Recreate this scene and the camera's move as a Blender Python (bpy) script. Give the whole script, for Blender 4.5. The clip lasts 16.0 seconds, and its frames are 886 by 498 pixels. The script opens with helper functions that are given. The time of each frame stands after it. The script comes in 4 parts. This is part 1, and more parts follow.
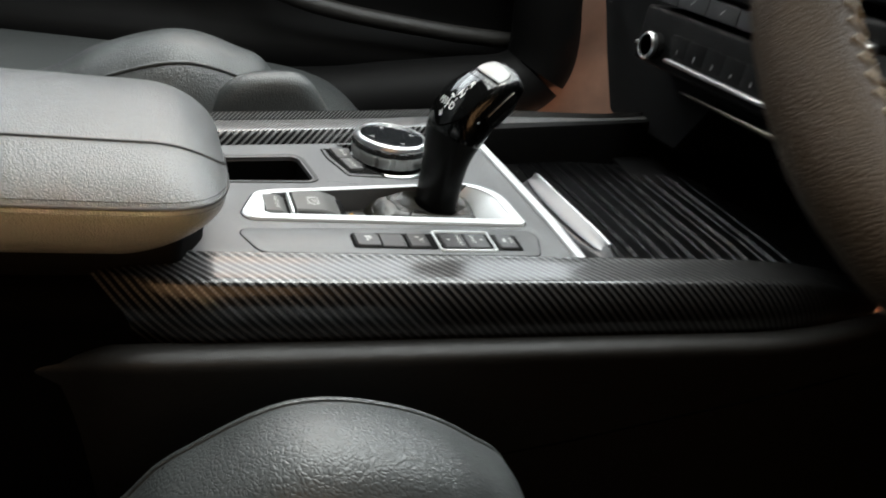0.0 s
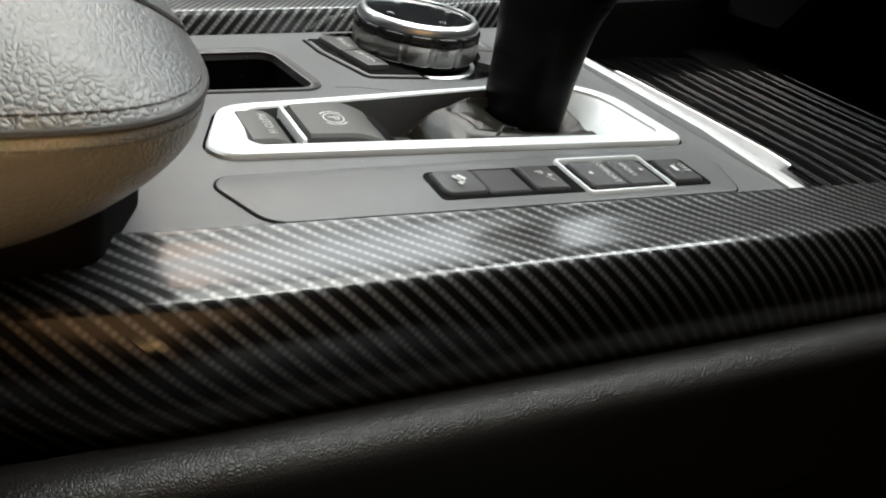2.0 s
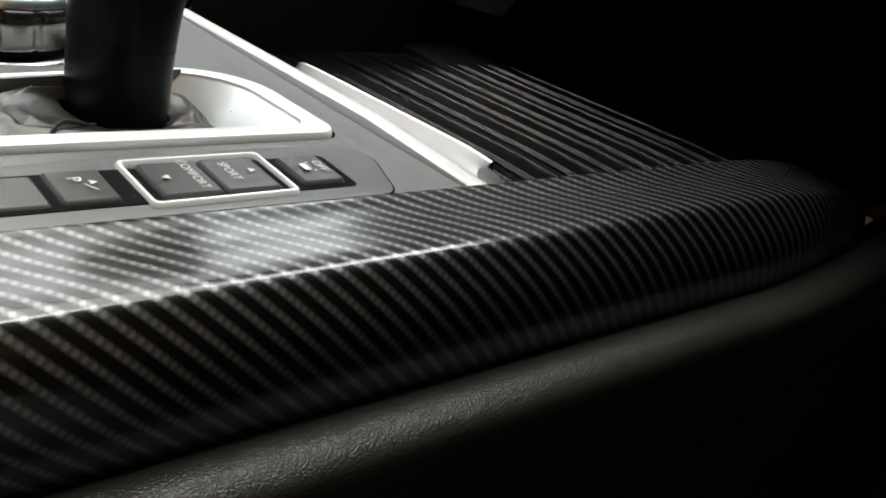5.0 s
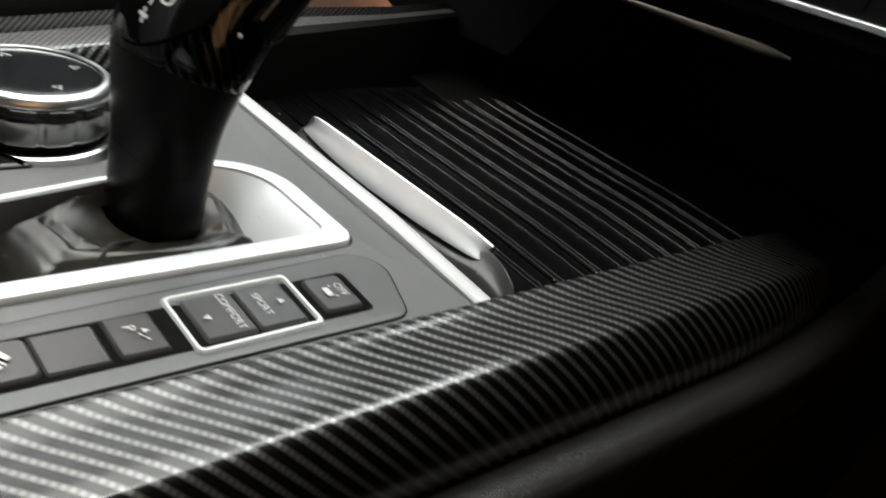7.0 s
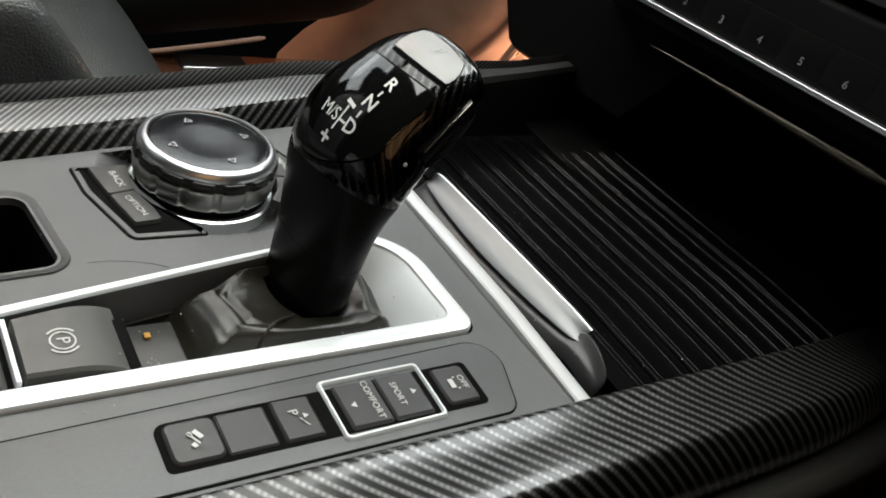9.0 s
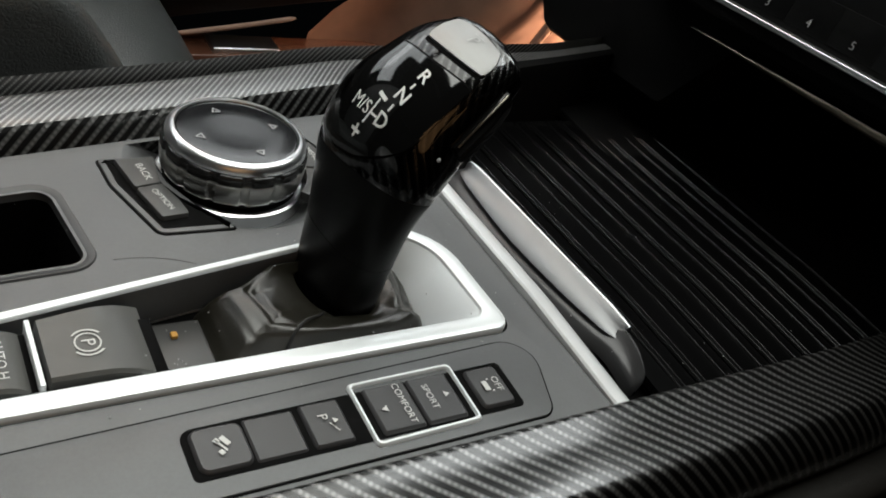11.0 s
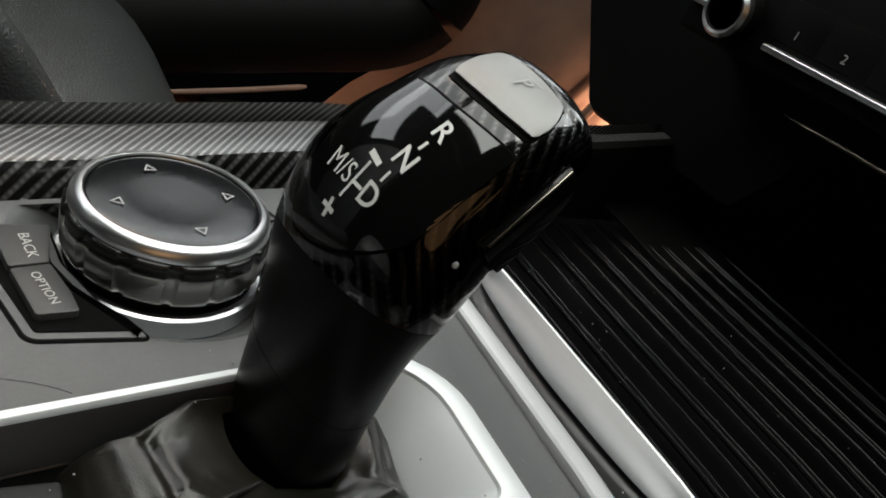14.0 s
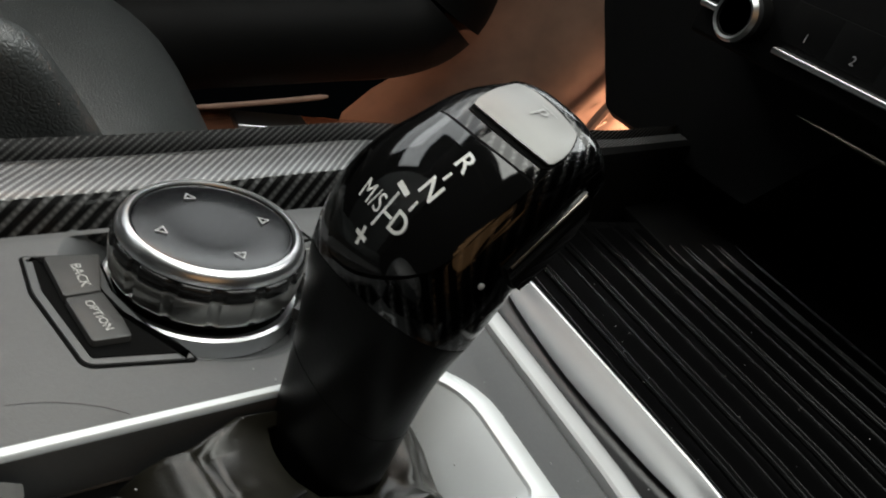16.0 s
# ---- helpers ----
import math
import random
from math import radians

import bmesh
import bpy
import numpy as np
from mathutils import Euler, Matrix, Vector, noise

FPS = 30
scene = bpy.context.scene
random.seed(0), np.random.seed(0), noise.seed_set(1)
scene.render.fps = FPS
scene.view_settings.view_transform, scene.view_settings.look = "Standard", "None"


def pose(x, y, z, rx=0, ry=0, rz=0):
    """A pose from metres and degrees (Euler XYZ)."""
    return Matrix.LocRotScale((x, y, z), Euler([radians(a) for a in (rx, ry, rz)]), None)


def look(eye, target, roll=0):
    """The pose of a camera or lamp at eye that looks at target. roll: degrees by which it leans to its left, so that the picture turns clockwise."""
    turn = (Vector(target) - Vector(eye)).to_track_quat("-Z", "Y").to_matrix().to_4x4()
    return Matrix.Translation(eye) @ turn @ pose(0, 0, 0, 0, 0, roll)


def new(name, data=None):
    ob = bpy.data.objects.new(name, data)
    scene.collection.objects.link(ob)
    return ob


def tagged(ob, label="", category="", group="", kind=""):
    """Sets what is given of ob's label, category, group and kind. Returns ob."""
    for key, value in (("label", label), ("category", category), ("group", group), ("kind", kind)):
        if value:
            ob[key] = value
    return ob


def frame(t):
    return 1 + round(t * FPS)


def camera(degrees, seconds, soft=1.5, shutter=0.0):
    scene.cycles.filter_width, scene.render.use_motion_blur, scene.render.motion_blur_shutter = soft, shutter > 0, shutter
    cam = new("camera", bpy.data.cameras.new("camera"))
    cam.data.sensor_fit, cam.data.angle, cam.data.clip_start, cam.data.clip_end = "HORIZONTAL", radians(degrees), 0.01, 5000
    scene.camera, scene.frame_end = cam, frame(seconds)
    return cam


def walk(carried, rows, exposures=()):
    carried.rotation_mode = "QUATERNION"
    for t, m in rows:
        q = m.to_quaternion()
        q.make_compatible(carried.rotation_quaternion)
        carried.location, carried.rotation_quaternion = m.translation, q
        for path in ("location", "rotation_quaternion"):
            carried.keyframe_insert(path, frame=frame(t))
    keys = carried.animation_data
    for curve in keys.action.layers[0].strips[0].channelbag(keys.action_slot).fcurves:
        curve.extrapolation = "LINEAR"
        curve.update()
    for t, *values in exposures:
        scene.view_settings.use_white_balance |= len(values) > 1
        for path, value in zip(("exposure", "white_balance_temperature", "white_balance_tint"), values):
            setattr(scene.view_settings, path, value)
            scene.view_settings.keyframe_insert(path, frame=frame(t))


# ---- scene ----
from mathutils import Quaternion

cam = camera(53.06, 16.0, soft=1.8, shutter=0.5)
# seconds, eye, rotation (w, x, y, z)
PATH = [
    (0, (-0.19792, -0.43834, 0.26252), (0.85481, 0.48519, -0.16423, -0.08316)),
    (0.5, (-0.19955, -0.34765, 0.20278), (0.85199, 0.48666, -0.16382, -0.10218)),
    (1, (-0.18742, -0.25104, 0.16776), (0.86180, 0.45823, -0.17395, -0.13066)),
    (1.5, (-0.18343, -0.21074, 0.13589), (0.86241, 0.44526, -0.18745, -0.15117)),
    (2, (-0.18714, -0.19946, 0.12233), (0.85113, 0.46001, -0.19982, -0.15504)),
    (2.5, (-0.16335, -0.20286, 0.09506), (0.83934, 0.47939, -0.20580, -0.15275)),
    (3, (-0.13853, -0.19430, 0.09900), (0.82680, 0.49234, -0.22162, -0.15773)),
    (3.5, (-0.11389, -0.19019, 0.09425), (0.82153, 0.48994, -0.23653, -0.17058)),
    (4, (-0.08793, -0.18211, 0.08914), (0.81417, 0.48385, -0.25508, -0.19482)),
    (6.5, (-0.08101, -0.16112, 0.12762), (0.82497, 0.43312, -0.27493, -0.23718)),
    (7, (-0.09763, -0.15622, 0.15093), (0.83264, 0.42575, -0.27464, -0.22365)),
    (7.5, (-0.11241, -0.14602, 0.17081), (0.84210, 0.42040, -0.27059, -0.20227)),
    (8, (-0.12065, -0.14162, 0.18587), (0.84825, 0.41679, -0.26705, -0.18826)),
    (8.5, (-0.12458, -0.14181, 0.20117), (0.85859, 0.40366, -0.26436, -0.17319)),
    (9, (-0.13129, -0.14035, 0.20584), (0.86453, 0.39647, -0.26114, -0.16495)),
    (11.5, (-0.12258, -0.11838, 0.20393), (0.87516, 0.38735, -0.24379, -0.15690)),
    (12, (-0.11203, -0.08102, 0.18395), (0.87316, 0.39514, -0.24634, -0.14413)),
    (12.5, (-0.07832, -0.05418, 0.14968), (0.86538, 0.41011, -0.26156, -0.12046)),
    (13, (-0.06398, -0.05237, 0.14495), (0.85976, 0.42051, -0.26807, -0.11013)),
    (13.5, (-0.06528, -0.05455, 0.15047), (0.85997, 0.42223, -0.26465, -0.11012)),
    (14, (-0.06774, -0.05669, 0.15342), (0.86007, 0.42254, -0.26326, -0.11150)),
    (14.5, (-0.07077, -0.06000, 0.15628), (0.86075, 0.42179, -0.26224, -0.11154)),
    (15, (-0.07340, -0.06387, 0.15831), (0.86083, 0.42219, -0.26134, -0.11150)),
    (15.5, (-0.07426, -0.06423, 0.16104), (0.86197, 0.42048, -0.26060, -0.11087)),
    (16, (-0.07544, -0.06197, 0.16449), (0.86235, 0.42673, -0.24398, -0.12137)),
]
walk(cam, [(t, Matrix.LocRotScale(eye, Quaternion(q), None)) for t, eye, q in PATH], exposures=((0, 0.20, 6250, 6), (0.5, 0.20, 6150, 6), (1, 0.13, 6150, 6), (2, -0.02, 6400, 6), (4, 0.07, 6500, 6), (7.5, -0.14, 6500, 6), (11.5, -0.79, 6500, 6), (13, -0.90, 6500, 6), (16, -0.84, 6500, 6)))

# ---- world and light ----
world = bpy.data.worlds.new("world")
scene.world = world
world.use_nodes = True
world.node_tree.nodes["Background"].inputs["Color"].default_value = (0.55, 0.62, 0.7, 1)
world.node_tree.nodes["Background"].inputs["Strength"].default_value = 0.002


def area_light(name, eye, target, sx, sy, power, color, shape="RECTANGLE"):
    data = bpy.data.lights.new(name, "AREA")
    data.shape, data.size, data.size_y, data.energy, data.color = shape, sx, sy, power, color
    ob = new(name, data)
    ob.matrix_world = look(eye, target)
    return ob


area_light("passenger_window_sky", (0.20, 1.05, 0.95), (0.20, 0.1, 0.55), 2.4, 0.50, 15.0, (0.95, 0.98, 1.0))
area_light("passenger_window_daylight", (0.43, 0.95, 0.55), (0.43, 0.0, 0.45), 1.95, 0.36, 6.5, (0.95, 0.97, 1.0))
area_light("glass_roof_daylight", (0.05, 0.27, 1.02), (0.05, 0.22, 0.0), 0.9, 0.88, 16.4, (1.0, 1.0, 0.96))
area_light("windscreen_daylight", (0.88, 0.22, 0.86), (0.0, 0.10, 0.0), 0.32, 0.9, 11.0, (0.97, 0.99, 1.0))
# unseen overhead fill, added to brighten the driver's bolster and knee pad
area_light("overhead_fill", (0.14, -0.12, 0.94), (0.14, -0.10, 0.0), 0.30, 0.14, 2.4, (1.0, 0.97, 0.92))
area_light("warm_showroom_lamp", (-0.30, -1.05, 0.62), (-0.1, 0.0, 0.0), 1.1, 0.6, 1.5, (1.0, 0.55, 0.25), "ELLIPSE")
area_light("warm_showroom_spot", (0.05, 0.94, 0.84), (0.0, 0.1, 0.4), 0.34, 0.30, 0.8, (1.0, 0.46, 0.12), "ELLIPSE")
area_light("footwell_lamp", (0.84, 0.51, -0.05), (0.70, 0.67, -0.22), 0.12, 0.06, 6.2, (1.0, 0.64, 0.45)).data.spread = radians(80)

# unseen narrow beam, added to warm the armrest's near side
strip = area_light("armrest_warm_fill", (-0.38, -0.78, 0.17), (-0.34, -0.05, 0.062), 0.40, 0.03, 0.12, (1.0, 0.56, 0.25))
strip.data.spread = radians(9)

# ---- materials ----
def mat_base(name, color, rough=0.5, metal=0.0, coat=0.0, spec=0.5, grain=0.0, grain_scale=900.0, vary=0.15, bump=0.0, bump_scale=1500.0, coat_rough=0.03):
    """A plain surface with fine mottling in colour and roughness and an optional relief."""
    m = bpy.data.materials.new(name)
    m.use_nodes = True
    nt = m.node_tree
    b = nt.nodes["Principled BSDF"]
    b.inputs["Metallic"].default_value = metal
    b.inputs["Coat Weight"].default_value = coat
    b.inputs["Coat Roughness"].default_value = coat_rough
    b.inputs["Specular IOR Level"].default_value = spec
    tc = nt.nodes.new("ShaderNodeTexCoord")
    n1 = nt.nodes.new("ShaderNodeTexNoise")
    n1.inputs["Scale"].default_value = 35.0
    n1.inputs["Detail"].default_value = 6.0
    nt.links.new(tc.outputs["Object"], n1.inputs["Vector"])
    n2 = nt.nodes.new("ShaderNodeTexNoise")
    n2.inputs["Scale"].default_value = grain_scale
    n2.inputs["Detail"].default_value = 3.0
    nt.links.new(tc.outputs["Object"], n2.inputs["Vector"])
    mix = nt.nodes.new("ShaderNodeMix")
    mix.data_type = "RGBA"
    mix.inputs[6].default_value = (*[c * (1 - vary) for c in color], 1)
    mix.inputs[7].default_value = (*[min(1, c * (1 + vary)) for c in color], 1)
    nt.links.new(n1.outputs["Fac"], mix.inputs[0])
    mix2 = nt.nodes.new("ShaderNodeMix")
    mix2.data_type = "RGBA"
    mix2.blend_type = "MULTIPLY"
    mix2.inputs[0].default_value = grain
    nt.links.new(mix.outputs[2], mix2.inputs[6])
    nt.links.new(n2.outputs["Fac"], mix2.inputs[7])
    nt.links.new(mix2.outputs[2], b.inputs["Base Color"])
    mr = nt.nodes.new("ShaderNodeMapRange")
    mr.inputs["To Min"].default_value = max(0.0, rough * 0.85)
    mr.inputs["To Max"].default_value = min(1.0, rough * 1.15)
    nt.links.new(n1.outputs["Fac"], mr.inputs["Value"])
    nt.links.new(mr.outputs["Result"], b.inputs["Roughness"])
    if bump:
        n3 = nt.nodes.new("ShaderNodeTexNoise")
        n3.inputs["Scale"].default_value = bump_scale
        n3.inputs["Detail"].default_value = 2.0
        nt.links.new(tc.outputs["Object"], n3.inputs["Vector"])
        bp = nt.nodes.new("ShaderNodeBump")
        bp.inputs["Strength"].default_value = bump
        bp.inputs["Distance"].default_value = 0.0003
        nt.links.new(n3.outputs["Fac"], bp.inputs["Height"])
        nt.links.new(bp.outputs["Normal"], b.inputs["Normal"])
    return m


def mat_leather(name, color, rough=0.45, scale=420.0, depth=0.0004, strength=0.5, spec=0.65):
    """Grained leather: small rounded cells with creases between them, and wider soft wrinkles."""
    m = bpy.data.materials.new(name)
    m.use_nodes = True
    nt = m.node_tree
    b = nt.nodes["Principled BSDF"]
    b.inputs["Specular IOR Level"].default_value = spec
    tc = nt.nodes.new("ShaderNodeTexCoord")
    warp = nt.nodes.new("ShaderNodeTexNoise")
    warp.inputs["Scale"].default_value = 160.0
    nt.links.new(tc.outputs["Object"], warp.inputs["Vector"])
    add = nt.nodes.new("ShaderNodeVectorMath")
    add.operation = "MULTIPLY_ADD"
    add.inputs[1].default_value = (0.004, 0.004, 0.004)
    nt.links.new(warp.outputs["Color"], add.inputs[0])
    nt.links.new(tc.outputs["Object"], add.inputs[2])
    vo = nt.nodes.new("ShaderNodeTexVoronoi")
    vo.feature = "DISTANCE_TO_EDGE"
    vo.inputs["Scale"].default_value = scale
    nt.links.new(add.outputs[0], vo.inputs["Vector"])
    ramp = nt.nodes.new("ShaderNodeMapRange")
    ramp.inputs["From Max"].default_value = 0.28
    nt.links.new(vo.outputs["Distance"], ramp.inputs["Value"])
    big = nt.nodes.new("ShaderNodeTexNoise")
    big.inputs["Scale"].default_value = 45.0
    big.inputs["Detail"].default_value = 5.0
    nt.links.new(tc.outputs["Object"], big.inputs["Vector"])
    hsum = nt.nodes.new("ShaderNodeMath")
    hsum.operation = "MULTIPLY_ADD"
    hsum.inputs[1].default_value = 0.8
    nt.links.new(big.outputs["Fac"], hsum.inputs[0])
    nt.links.new(ramp.outputs["Result"], hsum.inputs[2])
    bp = nt.nodes.new("ShaderNodeBump")
    bp.inputs["Strength"].default_value = strength
    bp.inputs["Distance"].default_value = depth
    nt.links.new(hsum.outputs[0], bp.inputs["Height"])
    nt.links.new(bp.outputs["Normal"], b.inputs["Normal"])
    mix = nt.nodes.new("ShaderNodeMix")
    mix.data_type = "RGBA"
    mix.inputs[6].default_value = (*[c * 0.8 for c in color], 1)
    mix.inputs[7].default_value = (*[c * 1.2 for c in color], 1)
    nt.links.new(big.outputs["Fac"], mix.inputs[0])
    nt.links.new(mix.outputs[2], b.inputs["Base Color"])
    mr = nt.nodes.new("ShaderNodeMapRange")
    mr.inputs["To Min"].default_value = rough * 0.85
    mr.inputs["To Max"].default_value = rough * 1.2
    nt.links.new(big.outputs["Fac"], mr.inputs["Value"])
    nt.links.new(mr.outputs["Result"], b.inputs["Roughness"])
    return m


def mat_carbon(name, tow=0.00148, bright=0.18, dark=0.008, metal=0.9, rough=0.46, coat_rough=0.17):
    """Twill carbon weave under clear lacquer; UV is in metres along and across the part."""
    m = bpy.data.materials.new(name)
    m.use_nodes = True
    nt = m.node_tree
    b = nt.nodes["Principled BSDF"]
    L = nt.links.new

    def math_(op, a, c=None, d=None):
        n = nt.nodes.new("ShaderNodeMath")
        n.operation = op
        for i, v in enumerate((a, c, d)):
            if v is None:
                continue
            if isinstance(v, (int, float)):
                n.inputs[i].default_value = v
            else:
                L(v, n.inputs[i])
        return n.outputs[0]

    uv = nt.nodes.new("ShaderNodeUVMap")
    uv.uv_map = "UVMap"
    sep = nt.nodes.new("ShaderNodeSeparateXYZ")
    L(uv.outputs["UV"], sep.inputs[0])
    u = math_("DIVIDE", sep.outputs[0], tow)
    v = math_("DIVIDE", sep.outputs[1], tow)

    def stepped(c):
        # a tow's edge is half straight, half stepped
        mid = math_("ADD", math_("FLOOR", c), 0.5)
        return math_("MULTIPLY_ADD", math_("SUBTRACT", mid, c), 0.72, c)

    wave = math_("SINE", math_("MULTIPLY", math_("SUBTRACT", stepped(u), stepped(v)), math.pi / 2))
    lit = nt.nodes.new("ShaderNodeMapRange")
    lit.interpolation_type = "SMOOTHSTEP"
    lit.inputs["From Min"].default_value = -0.12
    lit.inputs["From Max"].default_value = 0.50
    L(wave, lit.inputs["Value"])
    cell = math_("COSINE", math_("MULTIPLY", v, 2 * math.pi))
    strand = math_("SINE", math_("MULTIPLY", u, 41.0))
    cell2 = math_("COSINE", math_("MULTIPLY", u, 2 * math.pi))
    shade = math_("MULTIPLY_ADD", strand, 0.04, math_("MULTIPLY_ADD", math_("ADD", cell, cell2), -0.13, 0.72))
    tone = math_("MULTIPLY", lit.outputs["Result"], shade)
    mix = nt.nodes.new("ShaderNodeMix")
    mix.data_type = "RGBA"
    mix.inputs[6].default_value = (dark, dark, dark, 1)
    mix.inputs[7].default_value = (bright, bright, bright * 0.99, 1)
    L(tone, mix.inputs[0])
    L(mix.outputs[2], b.inputs["Base Color"])
    b.inputs["Metallic"].default_value = metal
    b.inputs["Specular IOR Level"].default_value = 0.3
    b.inputs["Roughness"].default_value = rough
    b.inputs["Coat Weight"].default_value = 1.0
    b.inputs["Coat Roughness"].default_value = coat_rough
    bp = nt.nodes.new("ShaderNodeBump")
    bp.inputs["Strength"].default_value = 0.35
    bp.inputs["Distance"].default_value = 0.0003
    L(tone, bp.inputs["Height"])
    L(bp.outputs["Normal"], b.inputs["Normal"])
    return m


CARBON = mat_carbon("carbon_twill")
# finer, paler weave for the far trim's top; caught light is in its colour
CARBON_TOP_LIT = mat_carbon("carbon_twill_small_lit", 0.00085, 0.34, 0.03, 0.8, 0.38)
GREY_PLASTIC = mat_base("grey_soft_plastic", (0.10, 0.103, 0.105), 0.42, grain=0.2, bump=0.25, bump_scale=2600)
KEY_PLASTIC = mat_base("dark_key_plastic", (0.035, 0.035, 0.036), 0.38, bump=0.15, bump_scale=2600)
# near-black for joints; recesses and undersides carry their shade in it too
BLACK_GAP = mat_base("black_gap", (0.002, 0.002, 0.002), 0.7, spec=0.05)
KEY_SOFT = mat_base("soft_key", (0.042, 0.042, 0.041), 0.42, bump=0.2, bump_scale=2600)
PRINT_PALE = mat_base("pale_print", (0.33, 0.33, 0.325), 0.4, vary=0.05)
BLACK_PLASTIC = mat_base("black_plastic", (0.0035, 0.0035, 0.0035), 0.58, spec=0.09, bump=0.3, bump_scale=1800)
BLACK_GLOSS = mat_base("black_gloss", (0.004, 0.004, 0.004), 0.06, coat=1.0, vary=0.05)
SATIN_METAL = mat_base("satin_aluminium", (0.72, 0.73, 0.74), 0.30, metal=1.0, vary=0.04)
PEARL_METAL = mat_base("pearl_bezel_paint", (0.74, 0.77, 0.78), 0.32, metal=0.25, vary=0.04)
RAIL_METAL = mat_base("rail_aluminium", (0.60, 0.61, 0.615), 0.34, metal=0.35, vary=0.04)
TOUCH_GLASS = mat_base("touch_glass", (0.004, 0.0043, 0.005), 0.15, spec=0.65, vary=0.5)
PRINT_WHITE = mat_base("white_print", (0.72, 0.72, 0.70), 0.5, vary=0.05)
PRINT_SOFT = mat_base("soft_white_print", (0.48, 0.48, 0.46), 0.5, vary=0.05)
PRINT_GREY = mat_base("grey_print", (0.35, 0.35, 0.35), 0.5, vary=0.05)
SEAT_LEATHER = mat_leather("seat_leather", (0.043, 0.047, 0.047), 0.36, 430.0, 0.0004, 0.45)
ARM_LEATHER = mat_leather("armrest_leather", (0.070, 0.073, 0.073), 0.36, 620.0, 0.00030, 0.42, 0.8)
KNEE_LEATHER = mat_leather("knee_pad_vinyl", (0.014, 0.0133, 0.012), 0.44, 900.0, 0.00022, 0.5, 0.45)
BOOT_LEATHER = mat_leather("boot_leather", (0.012, 0.0113, 0.008), 0.30, 1700.0, 0.0001, 0.2)
# warm light on the rim is put into this leather's brown
WHEEL_LEATHER = mat_leather("wheel_leather", (0.030, 0.018, 0.0075), 0.6, 620.0, spec=0.10)
BRAKE_KEY = mat_base("olive_grey_key", (0.062, 0.062, 0.058), 0.40, vary=0.1, bump=0.1, bump_scale=2600)
THREAD = mat_base("dark_thread", (0.012, 0.012, 0.012), 0.7)
TAN_TRIM = mat_base("tan_kick_panel", (0.24, 0.145, 0.105), 0.5, coat=0.2, vary=0.35, bump=0.5, bump_scale=60)
BROWN_SILL = mat_base("brown_sill_paint", (0.13, 0.055, 0.033), 0.22, coat=0.8, vary=0.2)
DARK_CLOTH = mat_base("dark_cloth", (0.008, 0.008, 0.008), 0.9, spec=0.1, grain=0.6, bump=0.6)

# ---- mesh helpers ----
def part(name, bm, material, parent=None, label=""):
    """Links a bmesh as one smooth-shaded mesh object, under a thing or a part."""
    me = bpy.data.meshes.new(name)
    bmesh.ops.recalc_face_normals(bm, faces=bm.faces)
    for f in bm.faces:
        f.smooth = True
    bm.to_mesh(me)
    bm.free()
    me.set_sharp_from_angle(angle=radians(38))
    me.materials.append(material)
    ob = new(name, me)
    ob.parent = parent
    if label:
        tagged(ob, label)
    return ob


def thing(name, label, category, group="", kind=""):
    return tagged(new(name), label, category, group, kind)


def loft(sections, closed=False, ring=False, caps=True, uvs=True):
    """A skin over sections (lists of points). closed: each section is a loop; ring: the last section joins the first. UV in metres."""
    bm = bmesh.new()
    rows = [[bm.verts.new(p) for p in s] for s in sections]
    lay = bm.loops.layers.uv.new("UVMap")
    n, k = len(sections), len(sections[0])
    us = [0.0]
    mid = k // 2
    for i in range(1, n + 1):
        us.append(us[-1] + (Vector(sections[i % n][mid]) - Vector(sections[i - 1][mid])).length)
    vs = [0.0]
    ref = sections[n // 2]
    for j in range(1, k + 1):
        vs.append(vs[-1] + (Vector(ref[j % k]) - Vector(ref[j - 1])).length)
    for i in range(n if ring else n - 1):
        for j in range(k if closed else k - 1):
            a, b = rows[i], rows[(i + 1) % n]
            try:
                f = bm.faces.new((a[j], b[j], b[(j + 1) % k], a[(j + 1) % k]))
            except ValueError:
                continue
            for l, (uu, vv) in zip(f.loops, ((us[i], vs[j]), (us[i + 1], vs[j]), (us[i + 1], vs[j + 1]), (us[i], vs[j + 1]))):
                l[lay].uv = (uu, vv)
    if closed and caps and not ring:
        for r in (rows[0], rows[-1]):
            bm.faces.new(r)
    return bm


def tube(points, radius, sides=10, ring=False):
    """A round bar along points."""
    pts = [Vector(p) for p in points]
    n = len(pts)
    secs = []
    for i, p in enumerate(pts):
        d = (pts[(i + 1) % n] - pts[i - 1]) if ring else (pts[min(i + 1, n - 1)] - pts[max(i - 1, 0)])
        d.normalize()
        up = Vector((0, 0, 1)) if abs(d.z) < 0.9 else Vector((1, 0, 0))
        a = d.cross(up).normalized()
        b = a.cross(d)
        r = radius[i] if isinstance(radius, (list, tuple)) else radius
        secs.append([p + a * (r * math.cos(q)) + b * (r * math.sin(q)) for q in (2 * math.pi * j / sides for j in range(sides))])
    return loft(secs, closed=True, ring=ring)


def block(x0, x1, y0, y1, z0, z1, bevel=0.001, segs=3):
    bm = bmesh.new()
    bmesh.ops.create_cube(bm, size=1, matrix=Matrix.LocRotScale(((x0 + x1) / 2, (y0 + y1) / 2, (z0 + z1) / 2), None, (x1 - x0, y1 - y0, z1 - z0)))
    if bevel:
        bmesh.ops.bevel(bm, geom=bm.edges, offset=bevel, segments=segs, profile=0.5, affect="EDGES")
    return bm


